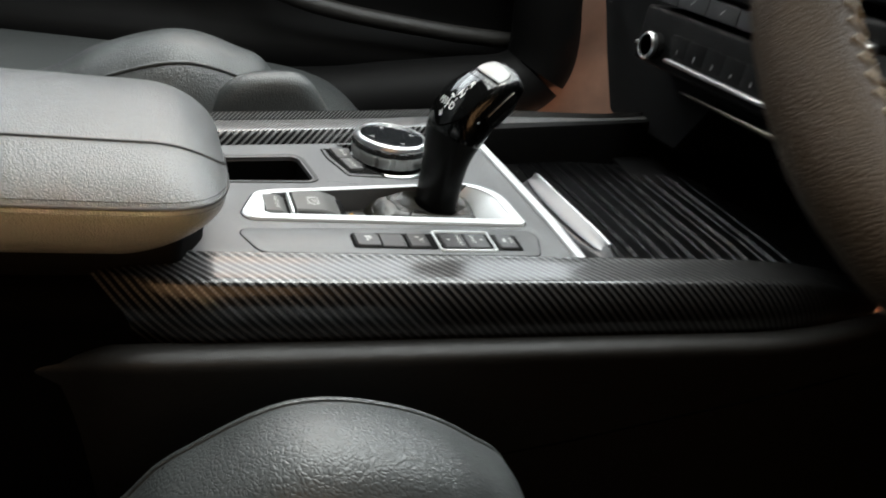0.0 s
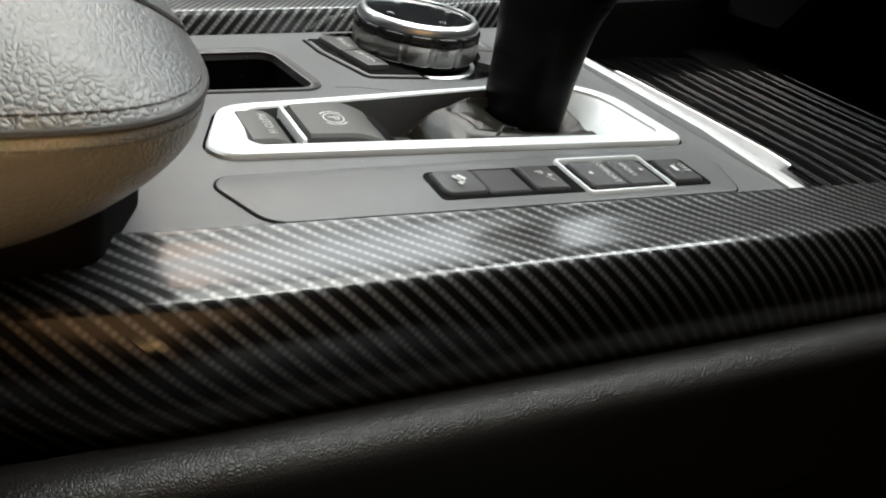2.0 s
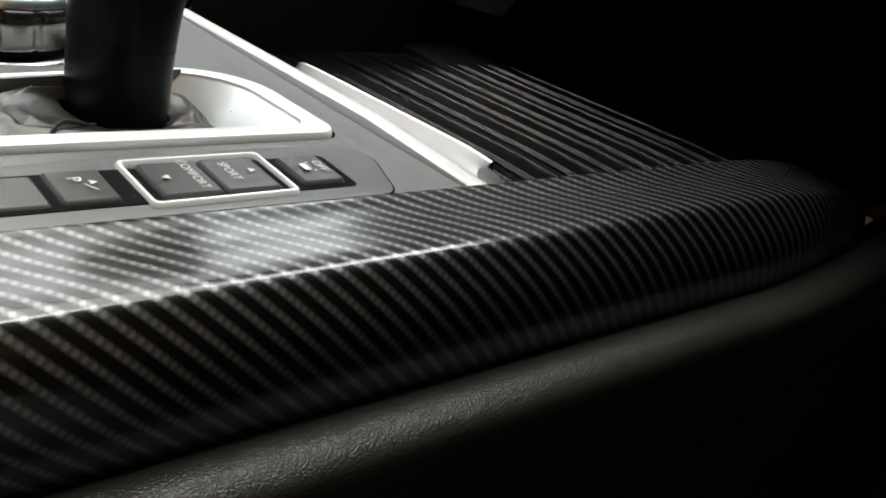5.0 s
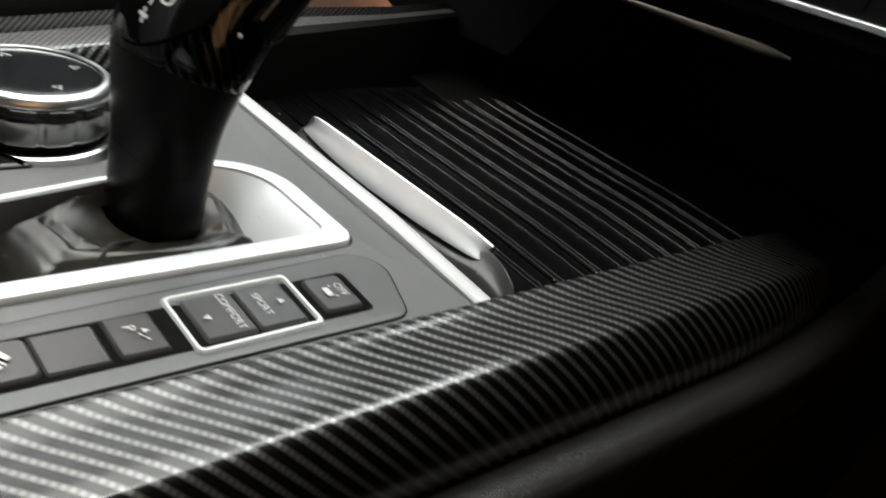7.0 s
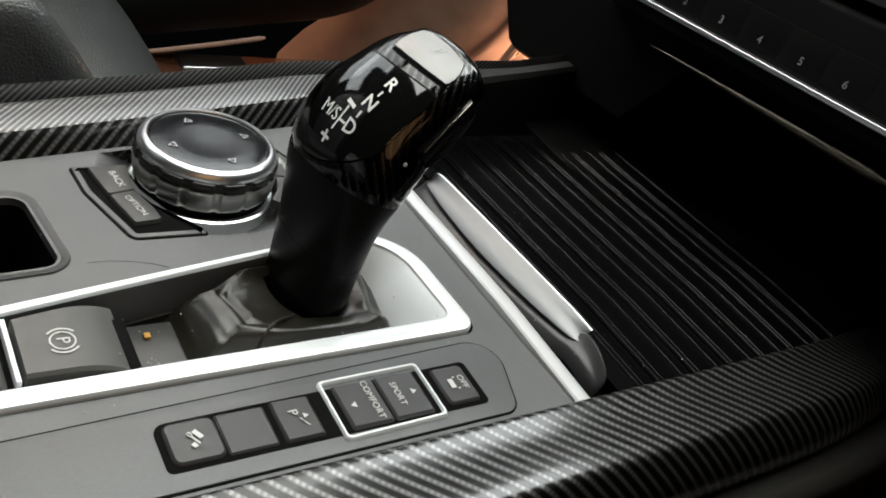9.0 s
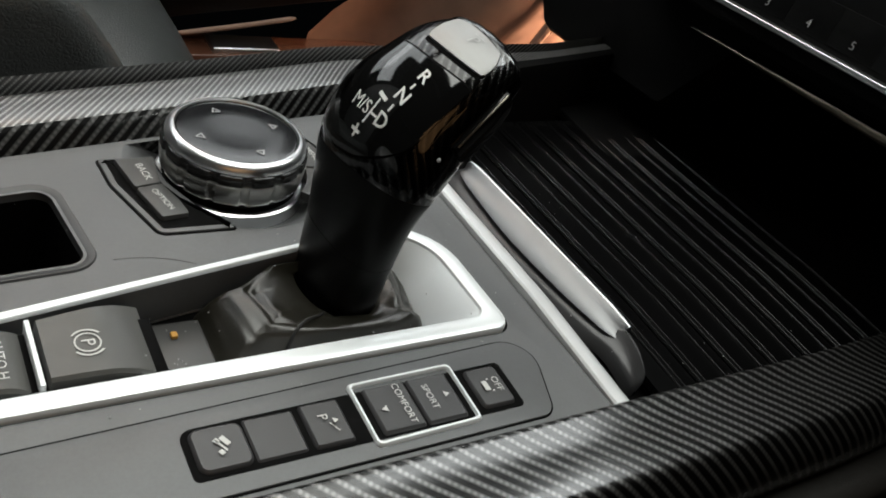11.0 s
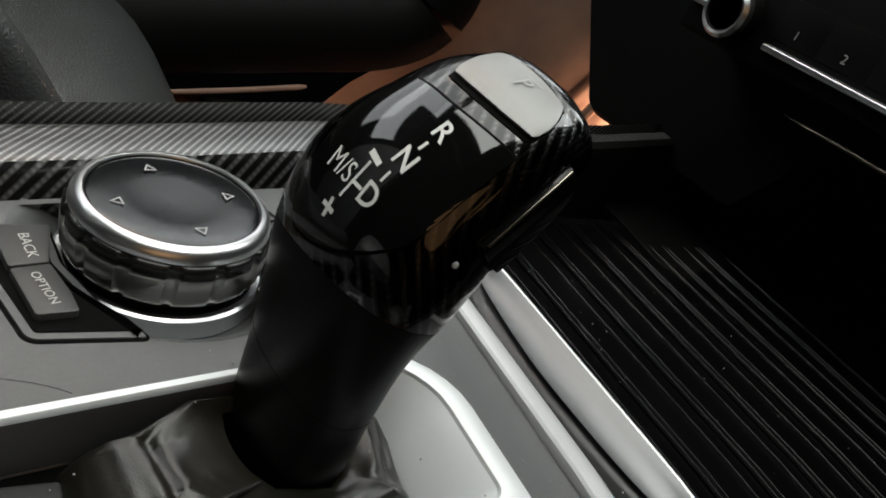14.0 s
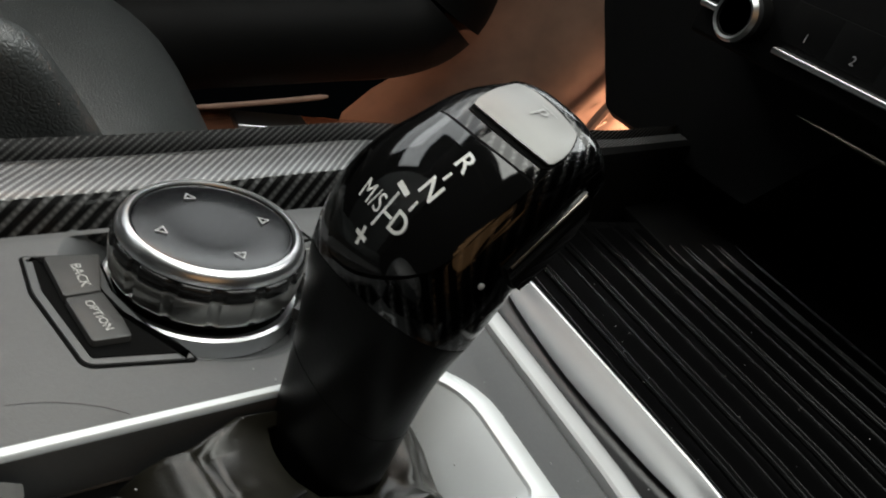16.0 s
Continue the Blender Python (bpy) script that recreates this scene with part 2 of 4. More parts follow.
def outline(corners, steps=8):
    """A closed outline of points with rounded corners, from (x, y, radius)."""
    out = []
    n = len(corners)
    for i, (x, y, r) in enumerate(corners):
        p = Vector((x, y))
        a = (Vector(corners[i - 1][:2]) - p).normalized()
        b = (Vector(corners[(i + 1) % n][:2]) - p).normalized()
        ang = a.angle(b)
        t = r / math.tan(ang / 2)
        c = p + (a + b).normalized() * (r / math.sin(ang / 2))
        s, e = p + a * t - c, p + b * t - c
        a0 = math.atan2(s.y, s.x)
        da = (math.atan2(e.y, e.x) - a0 + math.pi) % (2 * math.pi) - math.pi
        for k in range(steps + 1):
            q = a0 + da * k / steps
            out.append((c.x + r * math.cos(q), c.y + r * math.sin(q)))
    return out


def scaled(pts, d):
    """An outline moved inwards by d (outwards where d is below nought)."""
    n = len(pts)
    area = sum(pts[i - 1][0] * pts[i][1] - pts[i][0] * pts[i - 1][1] for i in range(n))
    sgn = 1 if area > 0 else -1
    out = []
    for i in range(n):
        j, k = i - 1, (i + 1) % n
        t = Vector((pts[k][0] - pts[j][0], pts[k][1] - pts[j][1]))
        t = t.normalized() if t.length > 1e-9 else Vector((1, 0))
        out.append((pts[i][0] - sgn * t.y * d, pts[i][1] + sgn * t.x * d))
    return out


def sag(y):
    """Height of the console's top, which falls off gently towards the passenger."""
    return -0.055 * max(0.0, y - 0.05)


def plate(pts, z0, z1, edge=0.0006, follow=True):
    """A slab over an outline, with a rounded upper edge."""
    secs = []
    for d, z in ((0, z0), (0, z1 - edge), (edge * 0.3, z1 - edge * 0.3), (edge, z1)):
        secs.append([(x, y, z + (sag(y) if follow else 0)) for x, y in scaled(pts, d)])
    return loft(secs, closed=True)


def frame_ring(outer, inner, levels):
    """A ring whose cross-section goes from the outer to the inner outline: levels of (share, z)."""
    secs = []
    for w, z in levels:
        secs.append([(o[0] * (1 - w) + i[0] * w, o[1] * (1 - w) + i[1] * w, z + sag(o[1] * (1 - w) + i[1] * w)) for o, i in zip(outer, inner)])
    return loft(secs, closed=True, caps=False)


def turned(profile, centre, sides=72, tilt=None, caps=True):
    """A turned body from (radius, height)."""
    secs = []
    for r, z in profile:
        secs.append([(r * math.cos(2 * math.pi * k / sides), r * math.sin(2 * math.pi * k / sides), z) for k in range(sides)])
    bm = loft(secs, closed=True, caps=caps)
    m = Matrix.Translation(centre) @ (tilt or Matrix())
    bmesh.ops.transform(bm, matrix=m, verts=bm.verts)
    return bm


def sheet_with_holes(outer, holes, z):
    """A flat sheet with openings, on the console's crown."""
    bm = bmesh.new()
    edges = []
    for loop_ in (outer, *holes):
        vs = [bm.verts.new((x, y, z + sag(y))) for x, y in loop_]
        edges += [bm.edges.new((vs[i - 1], vs[i])) for i in range(len(vs))]
    bmesh.ops.triangle_fill(bm, use_beauty=True, use_dissolve=False, edges=edges)
    return bm


def words(text, size, bold=0.0):
    """The flat mesh of a text, centred on the origin, as a bmesh."""
    cu = bpy.data.curves.new("words", "FONT")
    cu.body, cu.size, cu.align_x, cu.align_y, cu.offset, cu.resolution_u = text, size, "CENTER", "CENTER", bold, 4
    ob = bpy.data.objects.new("words", cu)
    scene.collection.objects.link(ob)
    dg = bpy.context.evaluated_depsgraph_get()
    me = bpy.data.meshes.new_from_object(ob.evaluated_get(dg))
    bm = bmesh.new()
    bm.from_mesh(me)
    bpy.data.objects.remove(ob)
    bpy.data.curves.remove(cu)
    bpy.data.meshes.remove(me)
    return bm


def laid(bm, x, y, z, turn=0.0):
    """Lays a flat mesh on the console's top at a place, turned about the upright."""
    bmesh.ops.transform(bm, matrix=pose(x, y, z, 0, 0, turn), verts=bm.verts)
    return bm


def joined(*bms):
    out = bmesh.new()
    for b in bms:
        me = bpy.data.meshes.new("t")
        b.to_mesh(me)
        b.free()
        out.from_mesh(me)
        bpy.data.meshes.remove(me)
    return out


def flat_bar(x0, y0, x1, y1, w):
    a, b = Vector((x0, y0)), Vector((x1, y1))
    t = (b - a).normalized()
    n = Vector((-t.y, t.x)) * w / 2
    bm = bmesh.new()
    bm.faces.new([bm.verts.new((*p, 0)) for p in (a - n, b - n, b + n, a + n)])
    return bm


def triangle(size, hollow=0.0):
    bm = bmesh.new()
    pts = [(size * math.cos(q), size * math.sin(q)) for q in (math.pi / 2, math.pi * 7 / 6, math.pi * 11 / 6)]
    if not hollow:
        bm.faces.new([bm.verts.new((*p, 0)) for p in pts])
        return bm
    a = [bm.verts.new((*p, 0)) for p in pts]
    b = [bm.verts.new((p[0] * hollow, p[1] * hollow, 0)) for p in pts]
    for i in range(3):
        bm.faces.new((a[i - 1], a[i], b[i], b[i - 1]))
    return bm


def smooth(pts, k=5):
    """Catmull-Rom through points of any dimension."""
    out = []
    n = len(pts)
    for i in range(n - 1):
        p = [np.array(pts[max(0, min(n - 1, j))], float) for j in (i - 1, i, i + 1, i + 2)]
        for s in range(k):
            t = s / k
            out.append(tuple(0.5 * (2 * p[1] + (p[2] - p[0]) * t + (2 * p[0] - 5 * p[1] + 4 * p[2] - p[3]) * t * t + (3 * p[1] - p[0] - 3 * p[2] + p[3]) * t ** 3)))
    out.append(tuple(np.array(pts[-1], float)))
    return out


def spread(a, b, n):
    return [a + (b - a) * i / (n - 1) for i in range(n)]


# ---- cabin shell ----
def far_y(x):
    """The inner edge of the passenger side's carbon trim."""
    return 0.1765 + 0.205 * x


def shell():
    floor = part("floor", block(-1.6, 1.2, -1.2, 1.0, -0.46, -0.42, 0), DARK_CLOTH)
    tagged(floor, "dark carpeted cabin floor under the seats", "floor", kind="structure")
    roof = thing("roof", "dark cloth headlining with a sunroof opening", "ceiling", kind="structure")
    part("headlining", joined(block(-1.6, -0.55, -1.2, 1.05, 0.96, 1.0, 0), block(0.82, 1.2, -1.2, 1.05, 0.96, 1.0, 0),
                              block(-0.55, 0.82, -1.2, -0.2, 0.96, 1.0, 0)), DARK_CLOTH, roof)
    wall = part("wall_rear", block(-1.64, -1.6, -1.2, 1.05, -0.46, 1.0, 0), DARK_CLOTH)
    tagged(wall, "dark rear bulkhead that closes the cabin", "wall", kind="structure")
    fire = part("wall_front", block(1.2, 1.24, -1.2, 1.05, -0.46, 1.0, 0), DARK_CLOTH)
    tagged(fire, "dark bulkhead under the windscreen", "wall", kind="structure")
    side = part("wall_driver_side", block(-1.6, 1.2, -1.24, -1.2, -0.46, 1.0, 0), DARK_CLOTH)
    tagged(side, "dark trim on the driver's side of the cabin", "wall", kind="structure")
    return floor


shell()


# ---- passenger side: door, sill, footwell, seat ----
def passenger_door():
    door = thing("passenger_door", "black passenger door card with a red reflector", "car door")
    prof = smooth([(0.80, 0.36), (0.775, 0.30), (0.77, 0.16), (0.745, 0.10), (0.74, 0.06), (0.78, 0.0), (0.785, -0.08), (0.76, -0.13), (0.77, -0.17), (0.80, -0.19)], 4)
    part("door_card", loft([[(x, y, z) for y, z in prof] for x in spread(-0.9, 0.75, 12)]), BLACK_PLASTIC, door)
    part("door_back", block(-0.9, 0.75, 0.83, 0.86, -0.24, 0.36, 0.004), BLACK_PLASTIC, door)
    part("armrest_edge", tube(smooth([(-0.35, 0.735, 0.085), (-0.06, 0.735, 0.035), (0.02, 0.738, -0.045), (0.25, 0.745, -0.075), (0.55, 0.755, -0.08)], 8), 0.012, 10), KNEE_LEATHER, door)
    # lip takes the tan trim's paler colour for the light falling on it
    lip = smooth([(0.105, 0.634, -0.2150), (0.16, 0.632, -0.2065), (0.22, 0.631, -0.1950), (0.268, 0.631, -0.1850)], 5)
    part("door_pocket_lip", tube(lip, [0.0008 + 0.0018 * min(1.0, k / 6) * (1.0 if k < len(lip) - 1 else 0.3) for k in range(len(lip))], 8), TAN_TRIM, door, "lower lip of the door, coloured pale as if lit")
    part("reflector", block(0.112, 0.128, 0.628, 0.632, -0.2150, -0.2100, 0.001), mat_base("red_lens", (0.5, 0.06, 0.03), 0.2, coat=0.8), door, "red warning reflector")
    edge = smooth([(0.393, 0.395), (0.385, 0.135), (0.383, 0.015), (0.393, -0.065), (0.385, -0.105), (0.350, -0.130), (0.27, -0.145), (0.165, -0.163), (0.08, -0.178), (-0.15, -0.20)], 5)
    part("front_edge", tube([(x, 0.690, z) for x, z in edge], 0.05, 16), BLACK_PLASTIC, door)
    window = part("window_passenger", block(-0.9, 1.2, 0.835, 0.839, 0.36, 0.96, 0), GLASS)
    window.visible_shadow = False
    tagged(window, "clear side window above the passenger door", "window", kind="structure")
    return door


GLASS = bpy.data.materials.new("window_glass")
GLASS.use_nodes = True
_g = GLASS.node_tree.nodes["Principled BSDF"]
_g.inputs["Transmission Weight"].default_value, _g.inputs["Roughness"].default_value, _g.inputs["IOR"].default_value = 1.0, 0.0, 1.02
passenger_door()


def sill():
    ob = thing("door_sill", "brown painted door sill below the passenger door", "door sill")
    prof = smooth([(0.56, -0.36), (0.60, -0.30), (0.63, -0.262), (0.68, -0.25), (0.73, -0.262), (0.77, -0.30)], 4)
    part("sill_body", loft([[(x, y, z) for y, z in prof] for x in spread(-0.8, 0.52, 12)]), BROWN_SILL, ob)
    part("sill_plate", block(0.12, 0.42, 0.655, 0.70, -0.252, -0.244, 0.002), BROWN_SILL, ob)
    part("latch_plate", block(0.20, 0.275, 0.66, 0.69, -0.246, -0.238, 0.003), SATIN_METAL, ob, "bright metal latch plate")


sill()


def kick_panel():
    ob = thing("kick_panel", "tan moulded kick panel at the footwell's side", "footwell trim")
    secs = []
    for i, f in enumerate(spread(0.0, 1.0, 26)):
        row = []
        for j, z in enumerate(spread(-0.42, 0.16, 20)):
            x0 = 0.40 + 0.10 * z if z > -0.17 else 0.383 + 1.0 * max(z + 0.17, -0.06)
            x = x0 + (1.1 - x0) * f
            y = 0.68 - 0.13 * (x - 0.36) + 0.02 * math.sin(9 * x + 5 * z) + 0.012 * math.sin(28 * x - 14 * z) - 0.05 * max(0, -z - 0.2)
            row.append((x, y, z))
        secs.append(row)
    part("panel_skin", loft(secs), TAN_TRIM, ob)
    for k in range(4):
        x = 0.54 + 0.075 * k
        part("rib", tube(smooth([(x, 0.640 - 0.1 * (x - 0.36), -0.34), (x + 0.03, 0.632 - 0.1 * (x - 0.36), -0.20), (x + 0.09, 0.628 - 0.1 * (x - 0.3), -0.05), (x + 0.16, 0.62 - 0.1 * (x - 0.3), 0.08)], 5), 0.006, 8), TAN_TRIM, ob)
    # pale raised flecks paint highlights onto the panel
    for k, (x, z) in enumerate(((0.60, -0.155), (0.625, -0.17), (0.585, -0.185), (0.61, -0.195))):
        y = 0.640 - 0.1 * (x - 0.36)
        part("highlight_fleck", tube(smooth([(x, y, z), (x + 0.006, y, z + 0.004), (x + 0.013, y, z + 0.006 + 0.002 * k)], 4), 0.0016, 6), HIGHLIGHT_FLECK, ob, "pale painted highlight")
    mat = part("footwell_mat", loft([[(x, y, -0.40 + 0.25 * max(0, x - 0.55) + 0.006 * math.sin(30 * x + 11 * y)) for y in spread(0.25, 0.68, 14)] for x in spread(0.1, 1.15, 24)]), TAN_TRIM)
    tagged(mat, "tan carpeted passenger footwell floor", "carpet", kind="structure")


HIGHLIGHT_FLECK = mat_base("highlight_fleck_tan", (0.45, 0.33, 0.25), 0.5)
kick_panel()


def rounded_pad(stations, material, name, parent, label="", piping=()):
    """A stuffed pad: stations of (x, y centre, z bottom, half width, height); piping: angles at which a sewn seam runs along it."""
    def point(st, q):
        x, yc, zb, hw, h = st
        c, s = math.cos(q), math.sin(q)
        return Vector((x, yc + hw * math.copysign(abs(c) ** 0.75, c), zb + h / 2 + h / 2 * math.copysign(abs(s) ** 0.75, s)))
    rows = smooth(stations, 6)
    ob = part(name, loft([[point(st, 2 * math.pi * k / 32) for k in range(32)] for st in rows], closed=True), material, parent, label)
    for deg in piping:
        path = [point(st, radians(deg)) for st in rows[2:-3]]
        part("piping", tube(path, 0.0016, 8), material, ob)
        st_ = []
        fine = smooth(path, 7)
        for p, q in zip(fine[::2], fine[1::2]):
            d = Vector((0, 0.0045 if math.cos(radians(deg)) < 0 else -0.0045, 0.0012))
            st_.append(tube([Vector(p) + d, (Vector(p) + Vector(q)) / 2 + d + Vector((0, 0, 0.0004)), Vector(q) + d], 0.0004, 5))
        part("stitching", joined(*st_), THREAD, ob)
    return ob


def passenger_seat():
    seat = thing("passenger_seat", "dark grey leather passenger seat with raised side bolster", "car seat")
    rounded_pad([(-0.75, 0.55, -0.40, 0.22, 0.30), (-0.30, 0.55, -0.40, 0.235, 0.30), (0.0, 0.55, -0.40, 0.23, 0.29), (0.10, 0.55, -0.38, 0.22, 0.24), (0.15, 0.55, -0.34, 0.18, 0.13)], SEAT_LEATHER, "cushion", seat)
    rounded_pad([(-0.70, 0.33, -0.30, 0.05, 0.25), (-0.40, 0.33, -0.30, 0.055, 0.25), (-0.26, 0.33, -0.30, 0.06, 0.265), (-0.20, 0.335, -0.30, 0.062, 0.295), (-0.14, 0.335, -0.30, 0.062, 0.315), (-0.09, 0.34, -0.30, 0.058, 0.305), (-0.05, 0.345, -0.30, 0.045, 0.28), (-0.02, 0.345, -0.26, 0.015, 0.14)], SEAT_LEATHER, "side_bolster", seat, piping=(118,))
    side = smooth([(-0.125, -0.060), (-0.105, -0.020), (-0.085, -0.004), (-0.055, 0.002), (-0.034, 0.000), (-0.016, -0.018), (0.013, -0.062), (0.042, -0.108), (0.055, -0.16), (0.055, -0.30), (-0.125, -0.30)], 5)
    secs = []
    for y, d in ((0.284, 0.016), (0.285, 0.009), (0.288, 0.003), (0.294, 0.0), (0.302, 0.001), (0.310, 0.005), (0.318, 0.013), (0.324, 0.026), (0.326, 0.040)):
        secs.append([(x, y, z) for x, z in scaled(side, d)])
    part("thigh_support", loft(secs, closed=True), SEAT_LEATHER, seat)
    rounded_pad([(-0.86, 0.55, -0.20, 0.20, 0.95), (-0.80, 0.55, -0.2, 0.24, 1.0), (-0.70, 0.55, -0.2, 0.22, 0.9)], SEAT_LEATHER, "backrest", seat)


passenger_seat()


# ---- dashboard ----
def dash_tilt(y):
    return -0.10 * (y - 0.10)


LID_METAL = mat_base("dull_lid_metal", (0.16, 0.14, 0.11), 0.3, metal=1.0)


def dashboard():
    dash = thing("dashboard", "black dashboard centre stack with slim satin strips", "dashboard")
    # the stack's body is a leg that comes down beside the console, with a rounded lower corner
    corner = outline([(-0.50, 0.205, 0.01), (-0.50, 0.062, 0.005), (0.150, 0.062, 0.001), (0.185, 0.006, 0.010), (0.307, 0.006, 0.014), (0.345, 0.058, 0.03), (0.392, 0.13, 0.03), (0.396, 0.205, 0.012)], 6)
    secs = []
    for d, x in ((0.004, 0.283), (0.0, 0.288), (0.0, 0.60)):
        secs.append([(x, y, z + dash_tilt(y)) for y, z in scaled(corner, d)])
    part("stack_body", loft(secs, closed=True), BLACK_PLASTIC, dash)
    # the unseen vent panel leans forward over the stack, added to shade the far slats
    lean = outline([(0.300, 0.195, 0.01), (0.395, 0.318, 0.016), (0.46, 0.330, 0.02), (0.60, 0.300, 0.02), (0.60, 0.195, 0.01)], 5)
    part("unseen_vent_panel", loft([[(x, y, z + dash_tilt(y)) for x, z in lean] for y in spread(-0.50, 0.390, 4)], closed=True), BLACK_PLASTIC, dash)
    # glovebox and dash top stand out of view, added to block light towards the shutter
    part("glovebox", block(0.52, 0.95, 0.41, 0.80, 0.10, 0.30, 0.02), BLACK_PLASTIC, dash)
    part("dash_top", block(0.60, 1.15, -1.1, 0.82, 0.30, 0.36, 0.015), BLACK_PLASTIC, dash)
    part("dash_face", block(0.585, 0.64, -1.1, 0.42, -0.05, 0.31, 0.01), BLACK_PLASTIC, dash)
    # radio panel
    rp = part("radio_panel", block(0.246, 0.30, -0.10, 0.240, 0.080, 0.128, 0.003), BLACK_PLASTIC, dash)
    bmesh_tilt(rp)
    strip = part("trim_strip", block(0.2415, 0.247, -0.06, 0.187, 0.0885, 0.0915, 0.0008), SATIN_METAL, dash, "slim satin metal strip")
    bmesh_tilt(strip)
    s2 = part("trim_strip", block(0.2415, 0.247, 0.222, 0.236, 0.0935, 0.0965, 0.0008), SATIN_METAL, dash, "slim satin metal strip")
    bmesh_tilt(s2)
    def lid_bar(y0, y1, z0, w0, w1):
        secs = []
        for f in spread(0.0, 1.0, 14):
            y, w = y0 + (y1 - y0) * f, (w0 + (w1 - w0) * f) * (0.25 if f in (0.0, 1.0) else 1.0)
            secs.append([(0.256 + 0.0012 * math.cos(q) - 0.0010, y, z0 + w * math.sin(q)) for q in (2 * math.pi * k / 10 for k in range(10))])
        return loft(secs, closed=True)
    low = part("lid_edge", lid_bar(0.168, 0.012, 0.0680, 0.0008, 0.0026), LID_METAL, dash, "dull metal edge of the storage lid")
    bmesh_tilt(low)
    for k in range(8):
        y = 0.1765 - 0.0249 * k
        key = part("preset_key", block(0.2452, 0.249, y - 0.01243, y + 0.01243, 0.0945, 0.112, 0.0001), BLACK_PLASTIC, dash)
        bmesh_tilt(key)
        if k < 7:
            bm = words(str(k + 1), 0.0055)
            bmesh.ops.transform(bm, matrix=Matrix.Translation((0.2448, y, 0.0990)) @ pose(0, 0, 0, 90, 0, -90), verts=bm.verts)
            n = part("number", bm, PRINT_GREY, dash)
            bmesh_tilt(n)
    for k in range(2):
        z = 0.151 + 0.024 * k
        sl = part("panel_slat", block(0.244 + 0.004 * k, 0.30, -0.12, 0.235, z, z + 0.015, 0.003), BLACK_PLASTIC, dash)
        bmesh_tilt(sl)
    for k in range(7):
        kb = part("climate_key", block(0.2465, 0.30, 0.1985 - 0.040 * k, 0.2380 - 0.040 * k, 0.1335, 0.1475, 0.0008), KEY_PLASTIC, dash)
        bmesh_tilt(kb)
        bm = flat_bar(-0.0022, -0.002, 0.0022, 0.002, 0.0009)
        bmesh.ops.transform(bm, matrix=Matrix.Translation((0.2461, 0.218 - 0.040 * k, 0.1405)) @ pose(0, 0, 0, 90, 0, -90), verts=bm.verts)
        mk = part("mark", bm, PRINT_GREY, kb)
        bmesh_tilt(mk)
    part("display_edge", block(0.238, 0.262, -0.02, 0.115, 0.158, 0.164, 0.002), SATIN_METAL, dash, "bright edge above the climate keys")
    kn = part("volume_knob", turned([(0.0115, 0.0), (0.0115, 0.010), (0.0105, 0.0125), (0.009, 0.0125), (0.0085, 0.0115), (0.0, 0.0115)], (0, 0, 0), 40), BLACK_PLASTIC, dash)
    kn.data.transform(Matrix.Translation((0.247, 0.208, 0.097)) @ pose(0, 0, 0, 0, -90, 0))
    bmesh_tilt(kn)
    rg = part("knob_ring", turned([(0.0116, 0.008), (0.0120, 0.0115), (0.0105, 0.0132), (0.0093, 0.0128), (0.0090, 0.0115)], (0, 0, 0), 40), SATIN_METAL, kn, "satin metal ring")
    rg.data.transform(Matrix.Translation((0.247, 0.208, 0.097)) @ pose(0, 0, 0, 0, -90, 0))
    bmesh_tilt(rg)


def bmesh_tilt(ob):
    for v in ob.data.vertices:
        v.co.z += dash_tilt(v.co.y)


dashboard()


# ---- steering wheel and driver's seat ----
def steering_wheel():
    wheel = thing("steering_wheel", "dark leather steering wheel browned for warm light, stitched rim", "steering wheel")
    c, r, lean = Vector((0.075, -0.32, 0.344)), 0.185, radians(25)
    m = Matrix.Translation(c) @ Matrix(((0, math.sin(lean), math.cos(lean)), (1, 0, 0), (0, math.cos(lean), -math.sin(lean)))).to_4x4()
    pts = [m @ Vector((r * math.cos(q), r * math.sin(q), 0)) for q in (2 * math.pi * k / 72 for k in range(72))]
    part("rim", tube(pts, 0.0165, 16, ring=True), WHEEL_LEATHER, wheel)
    st = []
    for k in range(140):
        q = 2 * math.pi * k / 140
        p = m @ Vector(((r - 0.016) * math.cos(q), (r - 0.016) * math.sin(q), 0.004))
        p2 = m @ Vector(((r - 0.016) * math.cos(q + 0.02), (r - 0.016) * math.sin(q + 0.02), -0.004))
        st.append(tube([p, (p + p2) / 2 + (c - p).normalized() * 0.001, p2], 0.0009, 5))
    part("stitching", joined(*st), mat_base("beige_thread", (0.35, 0.30, 0.22), 0.7), wheel, "pale stitching")
    hub = part("hub", turned([(0.0, -0.02), (0.06, -0.018), (0.075, -0.005), (0.07, 0.04), (0.0, 0.05)], (0, 0, 0), 40), BLACK_PLASTIC, wheel)
    hub.data.transform(m)
    part("column", tube([m @ Vector((0, 0, 0.03)), m @ Vector((0, 0, 0.14)), m @ Vector((0, 0, 0.34))], 0.035, 16), BLACK_PLASTIC, wheel)
    for a in (90, 180, 0):
        q = radians(a)
        part("spoke", tube([m @ Vector((0.06 * math.cos(q), 0.06 * math.sin(q), 0)), m @ Vector((0.18 * math.cos(q), 0.18 * math.sin(q), 0))], 0.012, 10), BLACK_PLASTIC, wheel)


steering_wheel()


